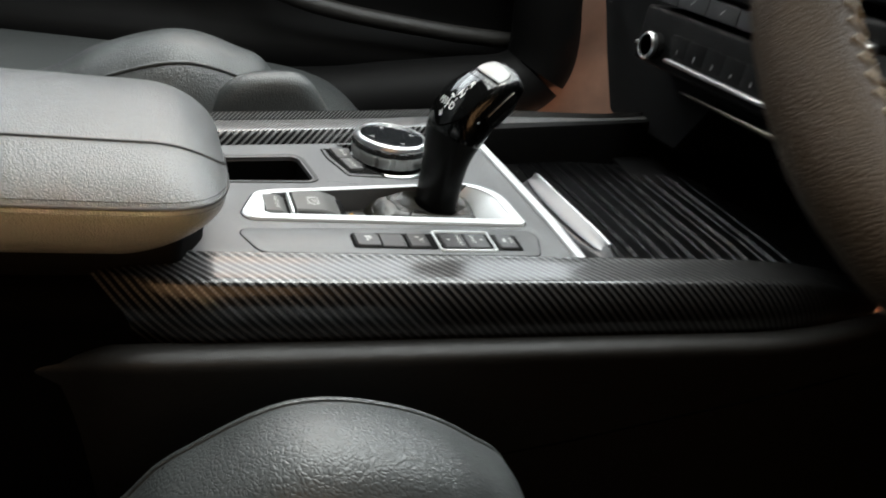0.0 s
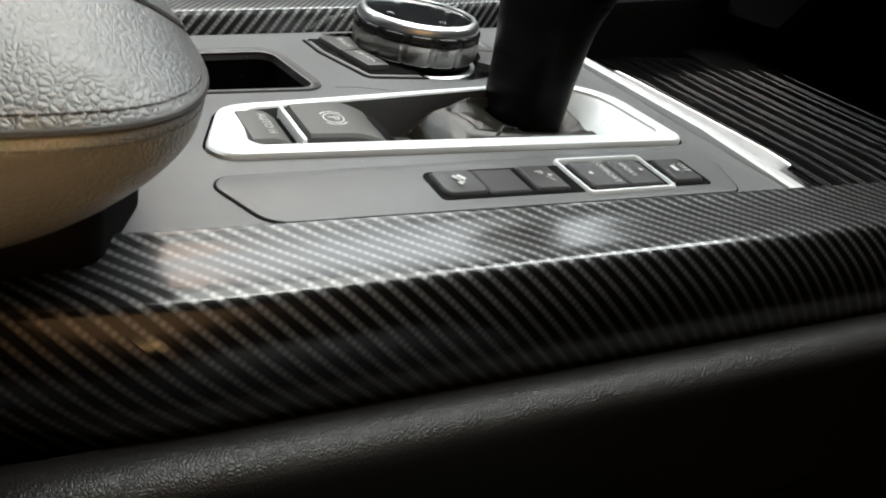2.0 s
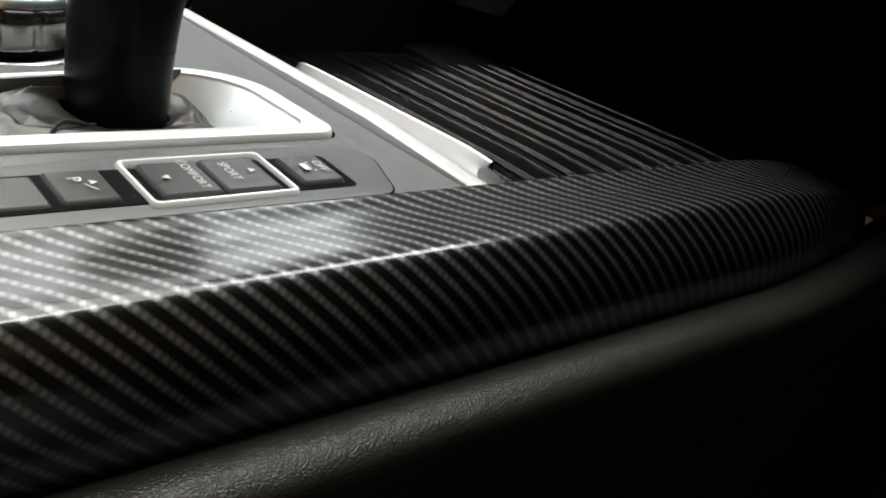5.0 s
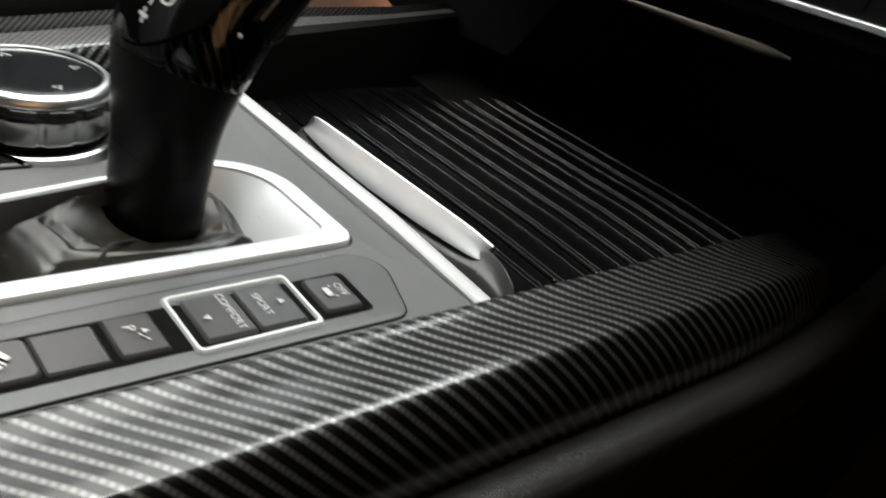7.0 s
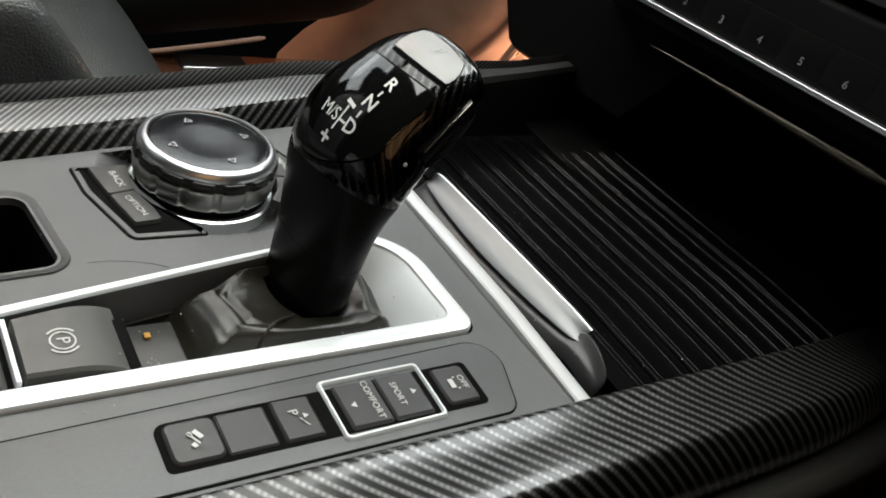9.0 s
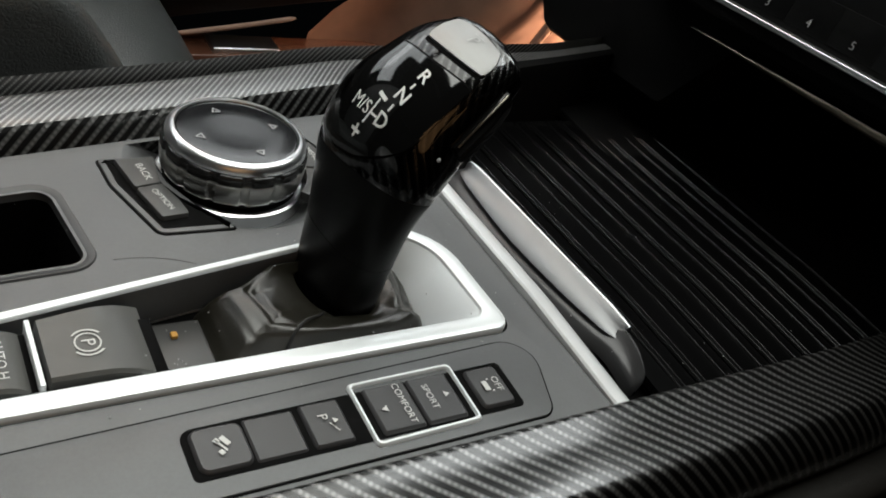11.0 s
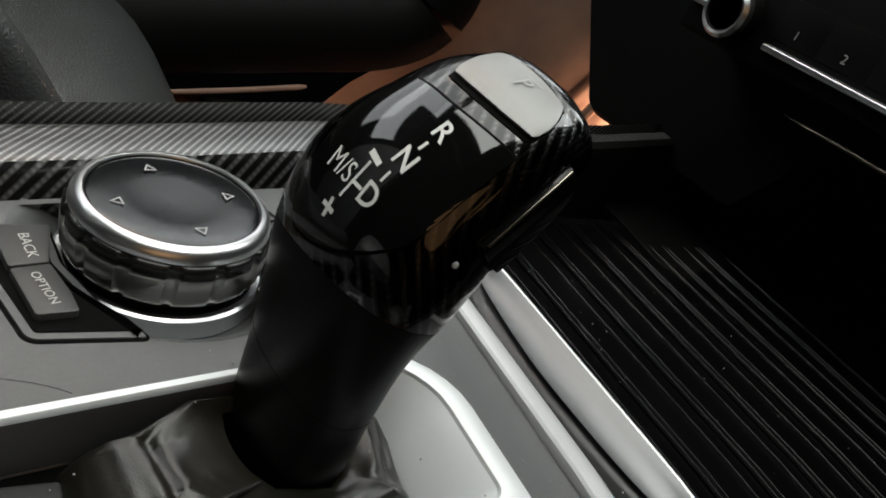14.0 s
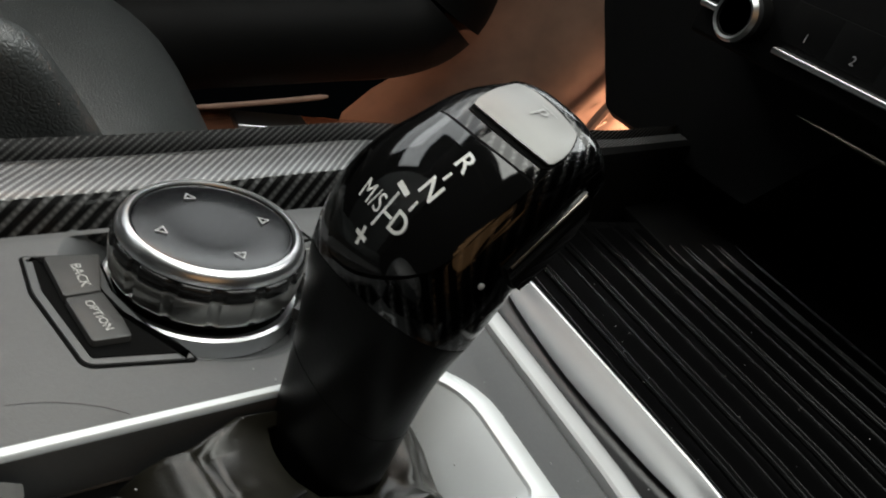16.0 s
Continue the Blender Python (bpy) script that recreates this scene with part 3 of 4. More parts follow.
def driver_seat():
    seat = thing("driver_seat", "dark grey grained leather driver seat with raised bolster", "car seat")
    rounded_pad([(-0.70, -0.150, -0.30, 0.05, 0.22), (-0.40, -0.150, -0.30, 0.055, 0.23), (-0.22, -0.148, -0.30, 0.056, 0.225), (-0.165, -0.146, -0.30, 0.057, 0.266), (-0.115, -0.145, -0.30, 0.058, 0.294), (-0.065, -0.145, -0.30, 0.058, 0.290), (-0.02, -0.145, -0.30, 0.052, 0.270), (0.010, -0.145, -0.30, 0.042, 0.240), (0.030, -0.145, -0.29, 0.018, 0.13)], SEAT_LEATHER, "side_bolster", seat, piping=(72,))
    rounded_pad([(-0.050, -0.206, -0.22, 0.012, 0.16), (-0.035, -0.206, -0.22, 0.026, 0.205), (0.0, -0.206, -0.22, 0.030, 0.205), (0.03, -0.206, -0.22, 0.024, 0.16), (0.045, -0.206, -0.20, 0.01, 0.08)], SEAT_LEATHER, "thigh_support", seat)
    rounded_pad([(-0.75, -0.40, -0.42, 0.20, 0.24), (-0.30, -0.40, -0.42, 0.22, 0.25), (0.02, -0.40, -0.42, 0.21, 0.25), (0.09, -0.40, -0.40, 0.19, 0.18), (0.12, -0.40, -0.36, 0.15, 0.08)], SEAT_LEATHER, "cushion", seat)


driver_seat()


# ---- centre console ----
console = thing("centre_console", "grey centre console with carbon trims and leather knee pads", "car console")


def near_trim():
    prof = smooth([(-0.0058, -0.006), (-0.0060, 0.0010), (-0.0072, 0.0029), (-0.0090, 0.0031), (-0.0125, 0.0025), (-0.0180, 0.0021), (-0.025, 0.0021), (-0.0315, 0.0019), (-0.0355, 0.0008), (-0.0385, -0.0030), (-0.0415, -0.0090), (-0.0430, -0.0150), (-0.0434, -0.0210), (-0.0424, -0.028), (-0.0405, -0.036)], 5)
    secs = []
    for x in spread(-0.215, 0.36, 68):
        e = max(0.0, (x - 0.20) / 0.16)
        b = max(0.0, (-0.135 - x) / 0.05)
        secs.append([(x - 0.02 * e * e * max(0, -z) / 0.03, y + 0.022 * e * e + 0.010 * b * b, z - 0.030 * e ** 2.2 - 0.003 * b * b) for y, z in prof])
    part("carbon_trim", loft(secs), CARBON, console, "glossy carbon fibre side trim")
    pad = smooth([(-0.040, -0.0350), (-0.0455, -0.0335), (-0.0510, -0.0335), (-0.0555, -0.0360), (-0.0572, -0.0400), (-0.0568, -0.048), (-0.0545, -0.070), (-0.0495, -0.12), (-0.041, -0.22), (-0.030, -0.44)], 5)
    secs = []
    for x in spread(-0.62, 0.62, 90):
        e = max(0.0, (x - 0.22) / 0.16)
        rise = 0.018 * min(e, 1.3) ** 2
        dip = min(1.0, max(0.0, (-0.175 - x) / 0.05))
        dip = dip * dip * (3 - 2 * dip)
        secs.append([(x, y + 0.022 * dip + 0.012 * min(e, 1.5) ** 2 * (1 if z > -0.06 else 0.5), z - 0.018 * dip * max(0.0, 1 + (z + 0.03) / 0.05) + rise * max(0, 1 + (z + 0.03) / 0.3)) for y, z in pad])
    part("knee_pad", loft(secs), KNEE_LEATHER, console, "black grained leather knee pad")
    part("panel_seam", tube(smooth([(-0.2, -0.0462, -0.16), (0.05, -0.0492, -0.125), (0.15, -0.0512, -0.105), (0.30, -0.0534, -0.072), (0.45, -0.032, -0.05)], 6), 0.0009, 6), BLACK_GAP, console)


near_trim()
# near-black side panel: the armrest's shade is put into its colour
rear_side = smooth([(-0.005, -0.004), (-0.022, -0.008), (-0.033, -0.020), (-0.034, -0.034), (-0.035, -0.046), (-0.036, -0.07), (-0.038, -0.15), (-0.040, -0.44)], 4)
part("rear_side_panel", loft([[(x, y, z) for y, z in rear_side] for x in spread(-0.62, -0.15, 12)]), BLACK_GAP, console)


def far_trim():
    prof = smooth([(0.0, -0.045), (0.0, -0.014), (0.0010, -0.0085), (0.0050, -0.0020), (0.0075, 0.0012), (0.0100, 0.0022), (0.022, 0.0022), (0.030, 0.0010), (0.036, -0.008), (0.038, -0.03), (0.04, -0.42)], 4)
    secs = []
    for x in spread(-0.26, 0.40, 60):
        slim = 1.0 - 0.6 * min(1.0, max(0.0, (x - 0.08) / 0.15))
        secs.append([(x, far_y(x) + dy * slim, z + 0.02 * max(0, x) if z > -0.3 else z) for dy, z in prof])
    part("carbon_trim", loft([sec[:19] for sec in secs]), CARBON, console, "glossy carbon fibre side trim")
    part("carbon_trim_top", loft([sec[18:] for sec in secs]), CARBON_TOP_LIT, console, "woven carbon top of the trim, coloured pale as lit")

    liner = []
    for x in spread(0.101, 0.40, 14):
        slim = 1.0 - 0.6 * min(1.0, max(0.0, (x - 0.08) / 0.15))
        liner.append([(x, far_y(x) + dy, z + 0.02 * x) for dy, z in ((-0.0012, -0.046), (-0.0012, -0.004), (0.0002, 0.0010), (0.0078 * slim, 0.0030), (0.0090 * slim, 0.0022))])
    part("inner_liner", loft(liner), BLACK_PLASTIC, console, "matte black liner")


far_trim()

BEZEL_OUT = outline([(-0.121, 0.0350, 0.008), (0.0735, 0.0365, 0.006), (0.0725, 0.1060, 0.026), (-0.106, 0.0735, 0.012)], 8)
BEZEL_IN = outline([(-0.104, 0.0425, 0.005), (0.0660, 0.0445, 0.005), (0.0655, 0.1022, 0.022), (-0.098, 0.0712, 0.008)], 8)
BEZEL_LOW = outline([(-0.104, 0.0430, 0.005), (0.0520, 0.0450, 0.006), (0.0520, 0.0985, 0.020), (-0.098, 0.0708, 0.008)], 8)
POCKET = outline([(-0.150, 0.089, 0.004), (-0.0615, 0.0975, 0.006), (-0.0665, 0.1400, 0.006), (-0.150, 0.125, 0.004)], 6)

KNOB_HOLE = [(0.0053 + 0.0420 * math.cos(q), min(0.1492 + 0.0420 * math.sin(q), far_y(0.0053 + 0.0420 * math.cos(q)) - 0.0015)) for q in (2 * math.pi * k / 72 for k in range(72))]


def top_panel():
    outer = outline([(-0.26, -0.0062, 0.001), (0.0915, -0.0062, 0.001), (0.0915, far_y(0.0915) + 0.001, 0.001), (-0.26, far_y(-0.26) + 0.001, 0.001)], 3)
    part("top_panel", sheet_with_holes(outer, (scaled(BEZEL_OUT, -0.0010), POCKET, KNOB_HOLE), 0.0), GREY_PLASTIC, console)
    lip = loft([[(x, y, z + sag(y)) for x, y in scaled(POCKET, d)] for d, z in ((-0.0042, 0.0001), (-0.0038, 0.0007), (-0.0020, 0.0005), (-0.0006, -0.0003), (0, -0.0018), (0.0003, -0.0035))], closed=True, caps=False)
    part("pocket_lip", lip, KEY_PLASTIC, console)
    # walls and floor near-black: shade of the deep pocket is in the colour
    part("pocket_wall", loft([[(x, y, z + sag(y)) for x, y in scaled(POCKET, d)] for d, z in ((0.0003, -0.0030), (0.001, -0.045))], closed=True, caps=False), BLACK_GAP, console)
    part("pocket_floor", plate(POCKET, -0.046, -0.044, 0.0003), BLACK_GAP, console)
    part("recess_floor", plate(scaled(BEZEL_OUT, 0.001), -0.020, -0.0165, 0.0003), BLACK_PLASTIC, console)


top_panel()


def bezel():
    bz = thing("shifter_bezel", "satin silver surround framing the gear lever recess", "car trim")
    part("rim", frame_ring(BEZEL_OUT, BEZEL_IN, ((0, -0.002), (0, 0.0008), (0.06, 0.0018), (0.2, 0.0022), (0.75, 0.0020), (0.94, 0.0014), (1.0, 0.0003))), PEARL_METAL, bz)
    part("inner_slope", frame_ring(BEZEL_IN, BEZEL_LOW, ((0.0, 0.0003), (0.12, -0.0012), (0.95, -0.0145), (1.0, -0.0165))), PEARL_METAL, bz)
    part("shadow_gap", frame_ring(scaled(BEZEL_OUT, -0.0012), BEZEL_OUT, ((0, -0.0006), (0.5, -0.0016), (1, -0.0016))), BLACK_GAP, bz)
    part("far_lining", loft([[(x, y0, z) for x, y0 in zip(spread(-0.10, 0.050, 12), spread(0.0702, 0.0970, 12))] for z in (0.0000, -0.0165)]), GREY_PLASTIC, bz, "dark inner wall")
    return bz


bezel()


def rail():
    prof = [(0.0920, -0.004), (0.0920, 0.0008), (0.0928, 0.0016), (0.0960, 0.0019), (0.0985, 0.0014), (0.0998, 0.0002), (0.1000, -0.004)]
    part("rail_bar", loft([[(x, y, z + sag(y)) for x, z in prof] for y in spread(-0.0062, far_y(0.095), 12)]), RAIL_METAL, console, "satin aluminium cross rail")
    prof = smooth([(0.1000, -0.003), (0.1040, -0.0035), (0.1090, -0.0085), (0.1130, -0.0150), (0.116, -0.024)], 3)
    part("front_lip", loft([[(x, y, z + sag(y)) for x, z in prof] for y in spread(-0.0062, far_y(0.11), 12)]), GREY_PLASTIC, console)


rail()


def shutter():
    sh = thing("roller_shutter", "black ribbed roller shutter over the cup holders", "roller shutter")
    # stations along the handle: y, ridge x, ridge height over the slats, depth of the face
    bar = smooth([(0.1660, 0.1398, 0.0062, 0.0015), (0.1640, 0.1398, 0.0078, 0.0045), (0.158, 0.1400, 0.0086, 0.0080), (0.140, 0.1404, 0.0088, 0.0112), (0.110, 0.1410, 0.0089, 0.0140), (0.083, 0.1416, 0.0089, 0.0136), (0.058, 0.1421, 0.0089, 0.0118), (0.042, 0.1424, 0.0088, 0.0086), (0.0365, 0.1424, 0.0086, 0.0052)], 5)
    ends = smooth([(0.1680, 0.1380, 0.001, 0.008), (0.160, 0.1388, 0.0050, 0.0120), (0.130, 0.1394, 0.0066, 0.0150), (0.085, 0.1404, 0.0068, 0.0155), (0.050, 0.1412, 0.0068, 0.0125), (0.036, 0.1415, 0.0070, 0.0092), (0.028, 0.1412, 0.0062, 0.0080), (0.021, 0.1402, 0.0040, 0.0064), (0.0165, 0.1390, 0.0014, 0.0046), (0.0150, 0.1380, -0.002, 0.0030)], 5)

    def across(st, prof):
        y, x, h, d = st
        return [(x + u * d, y, -0.0212 + sag(y) + h + v) for u, v in prof]

    face = [(-1.0, -0.0052), (-0.85, -0.0051), (-0.65, -0.0046), (-0.42, -0.0034), (-0.22, -0.0019), (-0.08, -0.0005), (0.0, 0.0)]
    part("handle", loft([across(st, face) for st in bar]), HANDLE_METAL, sh, "satin aluminium pull handle")
    # the lip's brighter metal colour stands for the highlight along the ridge
    lip = ((0.0, 0.0), (0.0005, 0.0004), (0.0012, 0.0003), (0.0017, -0.0006), (0.0019, -0.0024), (0.0020, -0.0080))
    part("handle_lip", loft([[(st[1] + u, st[0], -0.0212 + sag(st[0]) + st[2] + v) for u, v in lip] for st in bar]), SATIN_METAL, sh, "front edge of the handle, coloured bright for its highlight")
    body = [(-1.15, -0.0120), (-1.0, -0.0072), (-0.86, -0.0058), (-0.70, -0.0052), (-0.45, -0.0040), (-0.22, -0.0018), (-0.06, -0.0003), (0.03, -0.0002), (0.09, -0.0012), (0.11, -0.0040), (0.12, -0.0120)]
    part("handle_body", loft([across(st, body) for st in ends]), HANDLE_DARK, sh, "dark lower body of the handle")
    bead = ((-0.0007, 0.0), (-0.0004, 0.0008), (0.0, 0.0011), (0.0004, 0.0008), (0.0007, 0.0))

    def slat(width, beads):
        prof = [(0.0, -0.004), (0.0003, -0.0004)]
        for b in beads:
            prof += [(b - 0.0010, 0.0), (b - 0.0009, -0.0010), (b + 0.0009, -0.0010), (b + 0.0012, 0.0)]
        prof += [(width - 0.0016, 0.0002), (width - 0.0006, -0.0002), (width - 0.0003, -0.004)]
        return loft([[(px, y, pz + sag(y)) for px, pz in prof] for y in spread(-0.0058, 0.215, 8)])

    def rib(b):
        return loft([[(b + d, y, h + sag(y)) for d, h in bead] for y in spread(-0.0058, 0.215, 8)])

    lead = part("slat", slat(0.0228, (0.0113, 0.0141)), SHUTTER_PLASTIC, sh)
    for b in (0.0113, 0.0141):
        part("rib", rib(b), RIB_PLASTIC, lead)
    lead.location = (0.1410, 0, -0.0212)
    mesh = None
    for k in range(6):
        if mesh is None:
            ob = part("slat", slat(0.0245, (0.0012, 0.0040, 0.0169)), SHUTTER_PLASTIC, sh)
            mesh = ob.data
            ribs = [part("rib", rib(b), RIB_PLASTIC, ob).data for b in (0.0012, 0.0040, 0.0169)]
        else:
            ob = new("slat", mesh)
            ob.parent = sh
            for data in ribs:
                new("rib", data).parent = ob
        ob.location = (0.1638 + 0.0245 * k, 0, -0.0212)
    part("slat_bed", block(0.116, 0.32, -0.0056, 0.215, -0.036, -0.030, 0), BLACK_GAP, sh)
    # back wall and near-black filler are added to block footwell light under the dash
    part("cubby_back", block(0.43, 0.45, -0.05, 0.262, -0.03, 0.10, 0.002), BLACK_PLASTIC, console)
    part("cubby_filler", block(0.385, 0.60, 0.225, 0.302, -0.12, 0.012, 0.004), BLACK_GAP, console)
    part("cubby_floor", block(0.25, 0.60, -0.0058, 0.26, -0.034, -0.028, 0.001), BLACK_PLASTIC, console)


RIB_PLASTIC = mat_base("rib_gloss", (0.004, 0.004, 0.0042), 0.20, spec=0.22, vary=0.3)
HANDLE_DARK = mat_base("handle_dark_gloss", (0.040, 0.040, 0.041), 0.30, metal=0.3, vary=0.1)
# darker than the lip's aluminium; the face's shade is put into the colour
HANDLE_METAL = mat_base("handle_aluminium", (0.185, 0.188, 0.191), 0.42, metal=1.0, vary=0.05)
SHUTTER_PLASTIC = mat_base("shutter_plastic", (0.0018, 0.0018, 0.0019), 0.33, spec=0.08, vary=0.25, bump=0.2, bump_scale=1600)
shutter()


def key(name, x0, x1, y0, y1, z, parent, material=None, label="", r=0.0012):
    """A push key with a softly rounded top."""
    pts = outline([(x0, y0, r), (x1, y0, r), (x1, y1, r), (x0, y1, r)], 4)
    secs = []
    for d, dz in ((0, -0.006), (0, -0.0012), (0.0003, -0.0005), (0.0009, 0.0)):
        secs.append([(x, y, z + dz + sag(y)) for x, y in scaled(pts, d)])
    return part(name, loft(secs, closed=True), material or KEY_PLASTIC, parent, label)


def mode_keys():
    bank = thing("switch_bank", "dark grey row of drive mode push keys", "switch panel")
    tray = outline([(-0.112, -0.0034, 0.010), (0.0665, -0.0030, 0.007), (0.0785, 0.0320, 0.011), (-0.124, 0.0240, 0.006)], 8)
    part("groove", plate(scaled(tray, -0.0005), -0.001, 0.0003, 0.0001), BLACK_GAP, bank)
    part("panel", plate(scaled(tray, 0.0002), -0.001, 0.0007, 0.0003), GREY_PLASTIC, bank)
    part("well", plate(outline([(-0.0555, 0.0028, 0.002), (0.0575, 0.0028, 0.002), (0.0575, 0.0226, 0.002), (-0.0555, 0.0206, 0.004)], 4), 0.0, 0.0010, 0.0001), BLACK_GAP, bank)
    z = 0.0022
    k1 = key("key", -0.0535, -0.0376, 0.0042, 0.0196, z, bank, label="hill descent key", r=0.003)
    key("blank", -0.0374, -0.0212, 0.0042, 0.0200, z - 0.0006, bank)
    k2 = key("key", -0.0195, -0.0062, 0.0040, 0.0204, z, bank, label="parking sensor key")
    part("chrome_frame", frame_ring(outline([(-0.0010, 0.0000, 0.002), (0.0385, 0.0008, 0.002), (0.0385, 0.0256, 0.002), (-0.0010, 0.0250, 0.002)], 4),
                                         outline([(0.0006, 0.0018, 0.0012), (0.0369, 0.0026, 0.0012), (0.0369, 0.0240, 0.0012), (0.0006, 0.0234, 0.0012)], 4),
                                         ((0, 0.0), (0.0, 0.0012), (0.3, 0.0020), (0.7, 0.0020), (1.0, 0.0012), (1.0, 0.0))), PEARL_METAL, bank, "bright chrome frame")
    k3 = key("key", 0.0030, 0.0185, 0.0034, 0.0220, z, bank, label="comfort mode key")
    k4 = key("key", 0.0190, 0.0345, 0.0034, 0.0222, z, bank, label="sport mode key")
    k5 = key("key", 0.0412, 0.0545, 0.0044, 0.0210, z, bank, label="stability control key", r=0.002)
    zt = z + 0.0006

    def print_on(k, bm, mat=PRINT_SOFT):
        for v in bm.verts:
            v.co.z += sag(v.co.y)
        part("print", bm, mat, k)

    print_on(k3, joined(laid(words("COMFORT", 0.0034), 0.0140, 0.0128, zt, -90), laid(triangle(0.0014), 0.0070, 0.0120, zt, 90)))
    print_on(k4, joined(laid(words("SPORT", 0.0034), 0.0240, 0.0130, zt, -90), laid(triangle(0.0014), 0.0300, 0.0128, zt, -90)))
    print_on(k5, joined(laid(words("OFF", 0.0036), 0.0505, 0.0125, zt, -90), laid(flat_bar(-0.002, 0, 0.002, 0, 0.002), 0.0460, 0.0125, zt, -90), laid(flat_bar(-0.0028, 0, -0.0022, 0, 0.0008), 0.0478, 0.0125, zt, -90), laid(flat_bar(0.0022, 0, 0.0028, 0, 0.0008), 0.0478, 0.0125, zt, -90)))
    print_on(k2, joined(laid(words("P", 0.0045), -0.0140, 0.0140, zt, -90), laid(triangle(0.0012), -0.0105, 0.0120, zt, -90), laid(flat_bar(-0.001, 0, 0.001, 0, 0.0004), -0.0120, 0.0105, zt, -60), laid(flat_bar(-0.0014, 0, 0.0014, 0, 0.0004), -0.0112, 0.0092, zt, -60)))
    print_on(k1, joined(laid(flat_bar(-0.003, 0, 0.002, 0, 0.0006), -0.0455, 0.0115, zt, -60), laid(flat_bar(-0.0022, 0, 0.0012, 0, 0.0016), -0.0440, 0.0128, zt, -60), laid(flat_bar(-0.0008, 0, 0.0008, 0, 0.0014), -0.0462, 0.0096, zt, -60), laid(flat_bar(-0.0008, 0, 0.0008, 0, 0.0014), -0.0466, 0.0136, zt, -60)))


mode_keys()


def arc(r, a0, a1, w, n=14):
    bm = bmesh.new()
    vs = []
    for k in range(n + 1):
        q = radians(a0 + (a1 - a0) * k / n)
        vs.append((bm.verts.new(((r - w / 2) * math.cos(q), (r - w / 2) * math.sin(q), 0)), bm.verts.new(((r + w / 2) * math.cos(q), (r + w / 2) * math.sin(q), 0))))
    for a, b in zip(vs, vs[1:]):
        bm.faces.new((a[0], a[1], b[1], b[0]))
    return bm


def brake_keys():
    bk = thing("parking_brake_switch", "dark grey parking brake and auto hold keys", "switch")
    def curved(name, x0, x1, ya0, ya1, yb0, yb1, z, label):
        secs = []
        for x, w in [(x0, 0), (x0 + 0.0008, 1)] + [(x0 + g * (x1 - x0), 1.0 - 0.75 * (max(0.0, g - 0.45) / 0.55) ** 2) for g in spread(0.2, 1.0, 9)] + [(x1 + 0.0004, -2)]:
            f = (x - x0) / (x1 - x0)
            y0, y1 = ya0 + (yb0 - ya0) * f, ya1 + (yb1 - ya1) * f
            secs.append([(x, y, z * w - 0.004 * (1 - w) + dz) for y, dz in ((y0, -0.012), (y0, -0.001), (y0 + 0.001, 0), (y1 - 0.001, 0), (y1, -0.001), (y1, -0.012))])
        return part(name, loft(secs), BRAKE_KEY, bk, label)
    a = curved("auto_hold_key", -0.1028, -0.0868, 0.0445, 0.0672, 0.0445, 0.0692, 0.0018, "")
    part("well", block(-0.1045, -0.050, 0.0435, 0.0680, -0.012, -0.0015, 0.0005), BLACK_GAP, bk)
    part("divider", block(-0.0862, -0.0846, 0.0438, 0.0700, -0.01, 0.0022, 0.0004), PEARL_METAL, bk, "bright chrome divider")
    p = curved("parking_brake_key", -0.0840, -0.0525, 0.0445, 0.0690, 0.0445, 0.0745, 0.0032, "")
    zt = 0.0036
    part("print", joined(laid(words("P", 0.0056), -0.0712, 0.0565, zt, -90), laid(arc(0.0036, 0, 360, 0.0005, 28), -0.0712, 0.0565, zt), laid(arc(0.0050, -50, 50, 0.0006), -0.0712, 0.0565, zt, 90), laid(arc(0.0050, -50, 50, 0.0006), -0.0712, 0.0565, zt, -90)), PRINT_SOFT, p)
    part("print", laid(words("AUTO H", 0.0040), -0.0945, 0.0560, 0.0022, -90), PRINT_SOFT, a)
    crumb = part("crumb", block(-0.0414, -0.0392, 0.0680, 0.0704, -0.0137, -0.0120, 0.0004), mat_base("amber_crumb", (0.5, 0.25, 0.04), 0.6))
    tagged(crumb, "small amber crumb lying in the shifter recess", "crumb")
    part("step", block(-0.052, -0.030, 0.0450, 0.0760, -0.020, -0.0135, 0.001), KEY_SOFT, bk)


brake_keys()


# ---- gear lever ----
# stations up the lever: middle (x, y, z), half depth, half width
LEVER = smooth([
    (0.0209, 0.0786, -0.0126, 0.0119, 0.0180), (0.0208, 0.0779, 0.0025, 0.0112, 0.0199), (0.0206, 0.0777, 0.0178, 0.0106, 0.0215),
    (0.0210, 0.0781, 0.0342, 0.0117, 0.0234), (0.0240, 0.0799, 0.0488, 0.0148, 0.0262), (0.0295, 0.0817, 0.0614, 0.0171, 0.0259),
    (0.0376, 0.0819, 0.0713, 0.0170, 0.0237), (0.0463, 0.0828, 0.0798, 0.0152, 0.0217), (0.0546, 0.0840, 0.0860, 0.0104, 0.0186)], 6)
LEVER_SQUARE = 0.82


def lever_rings():
    """Each ring of the lever: middle, half depth axis (towards the rear), half width axis; the last ones close the nose."""
    cs = [Vector(p[:3]) for p in LEVER]
    n = len(cs)
    across = Vector((-math.sin(radians(8)), math.cos(radians(8)), 0))
    out = []
    for i, p in enumerate(LEVER):
        t = (cs[min(i + 1, n - 1)] - cs[max(i - 1, 0)]).normalized()
        w = (across - t * across.dot(t)).normalized()
        out.append((cs[i], t.cross(w) * p[3], w * p[4]))
    c, d, w = out[-1]
    for deg in (15, 30, 42, 54, 64, 73, 80, 85):
        k = math.cos(radians(deg)) ** 0.8
        out.append((c + t * (0.0063 * math.sin(radians(deg))), d * k, w * k))
    return out


RINGS = lever_rings()


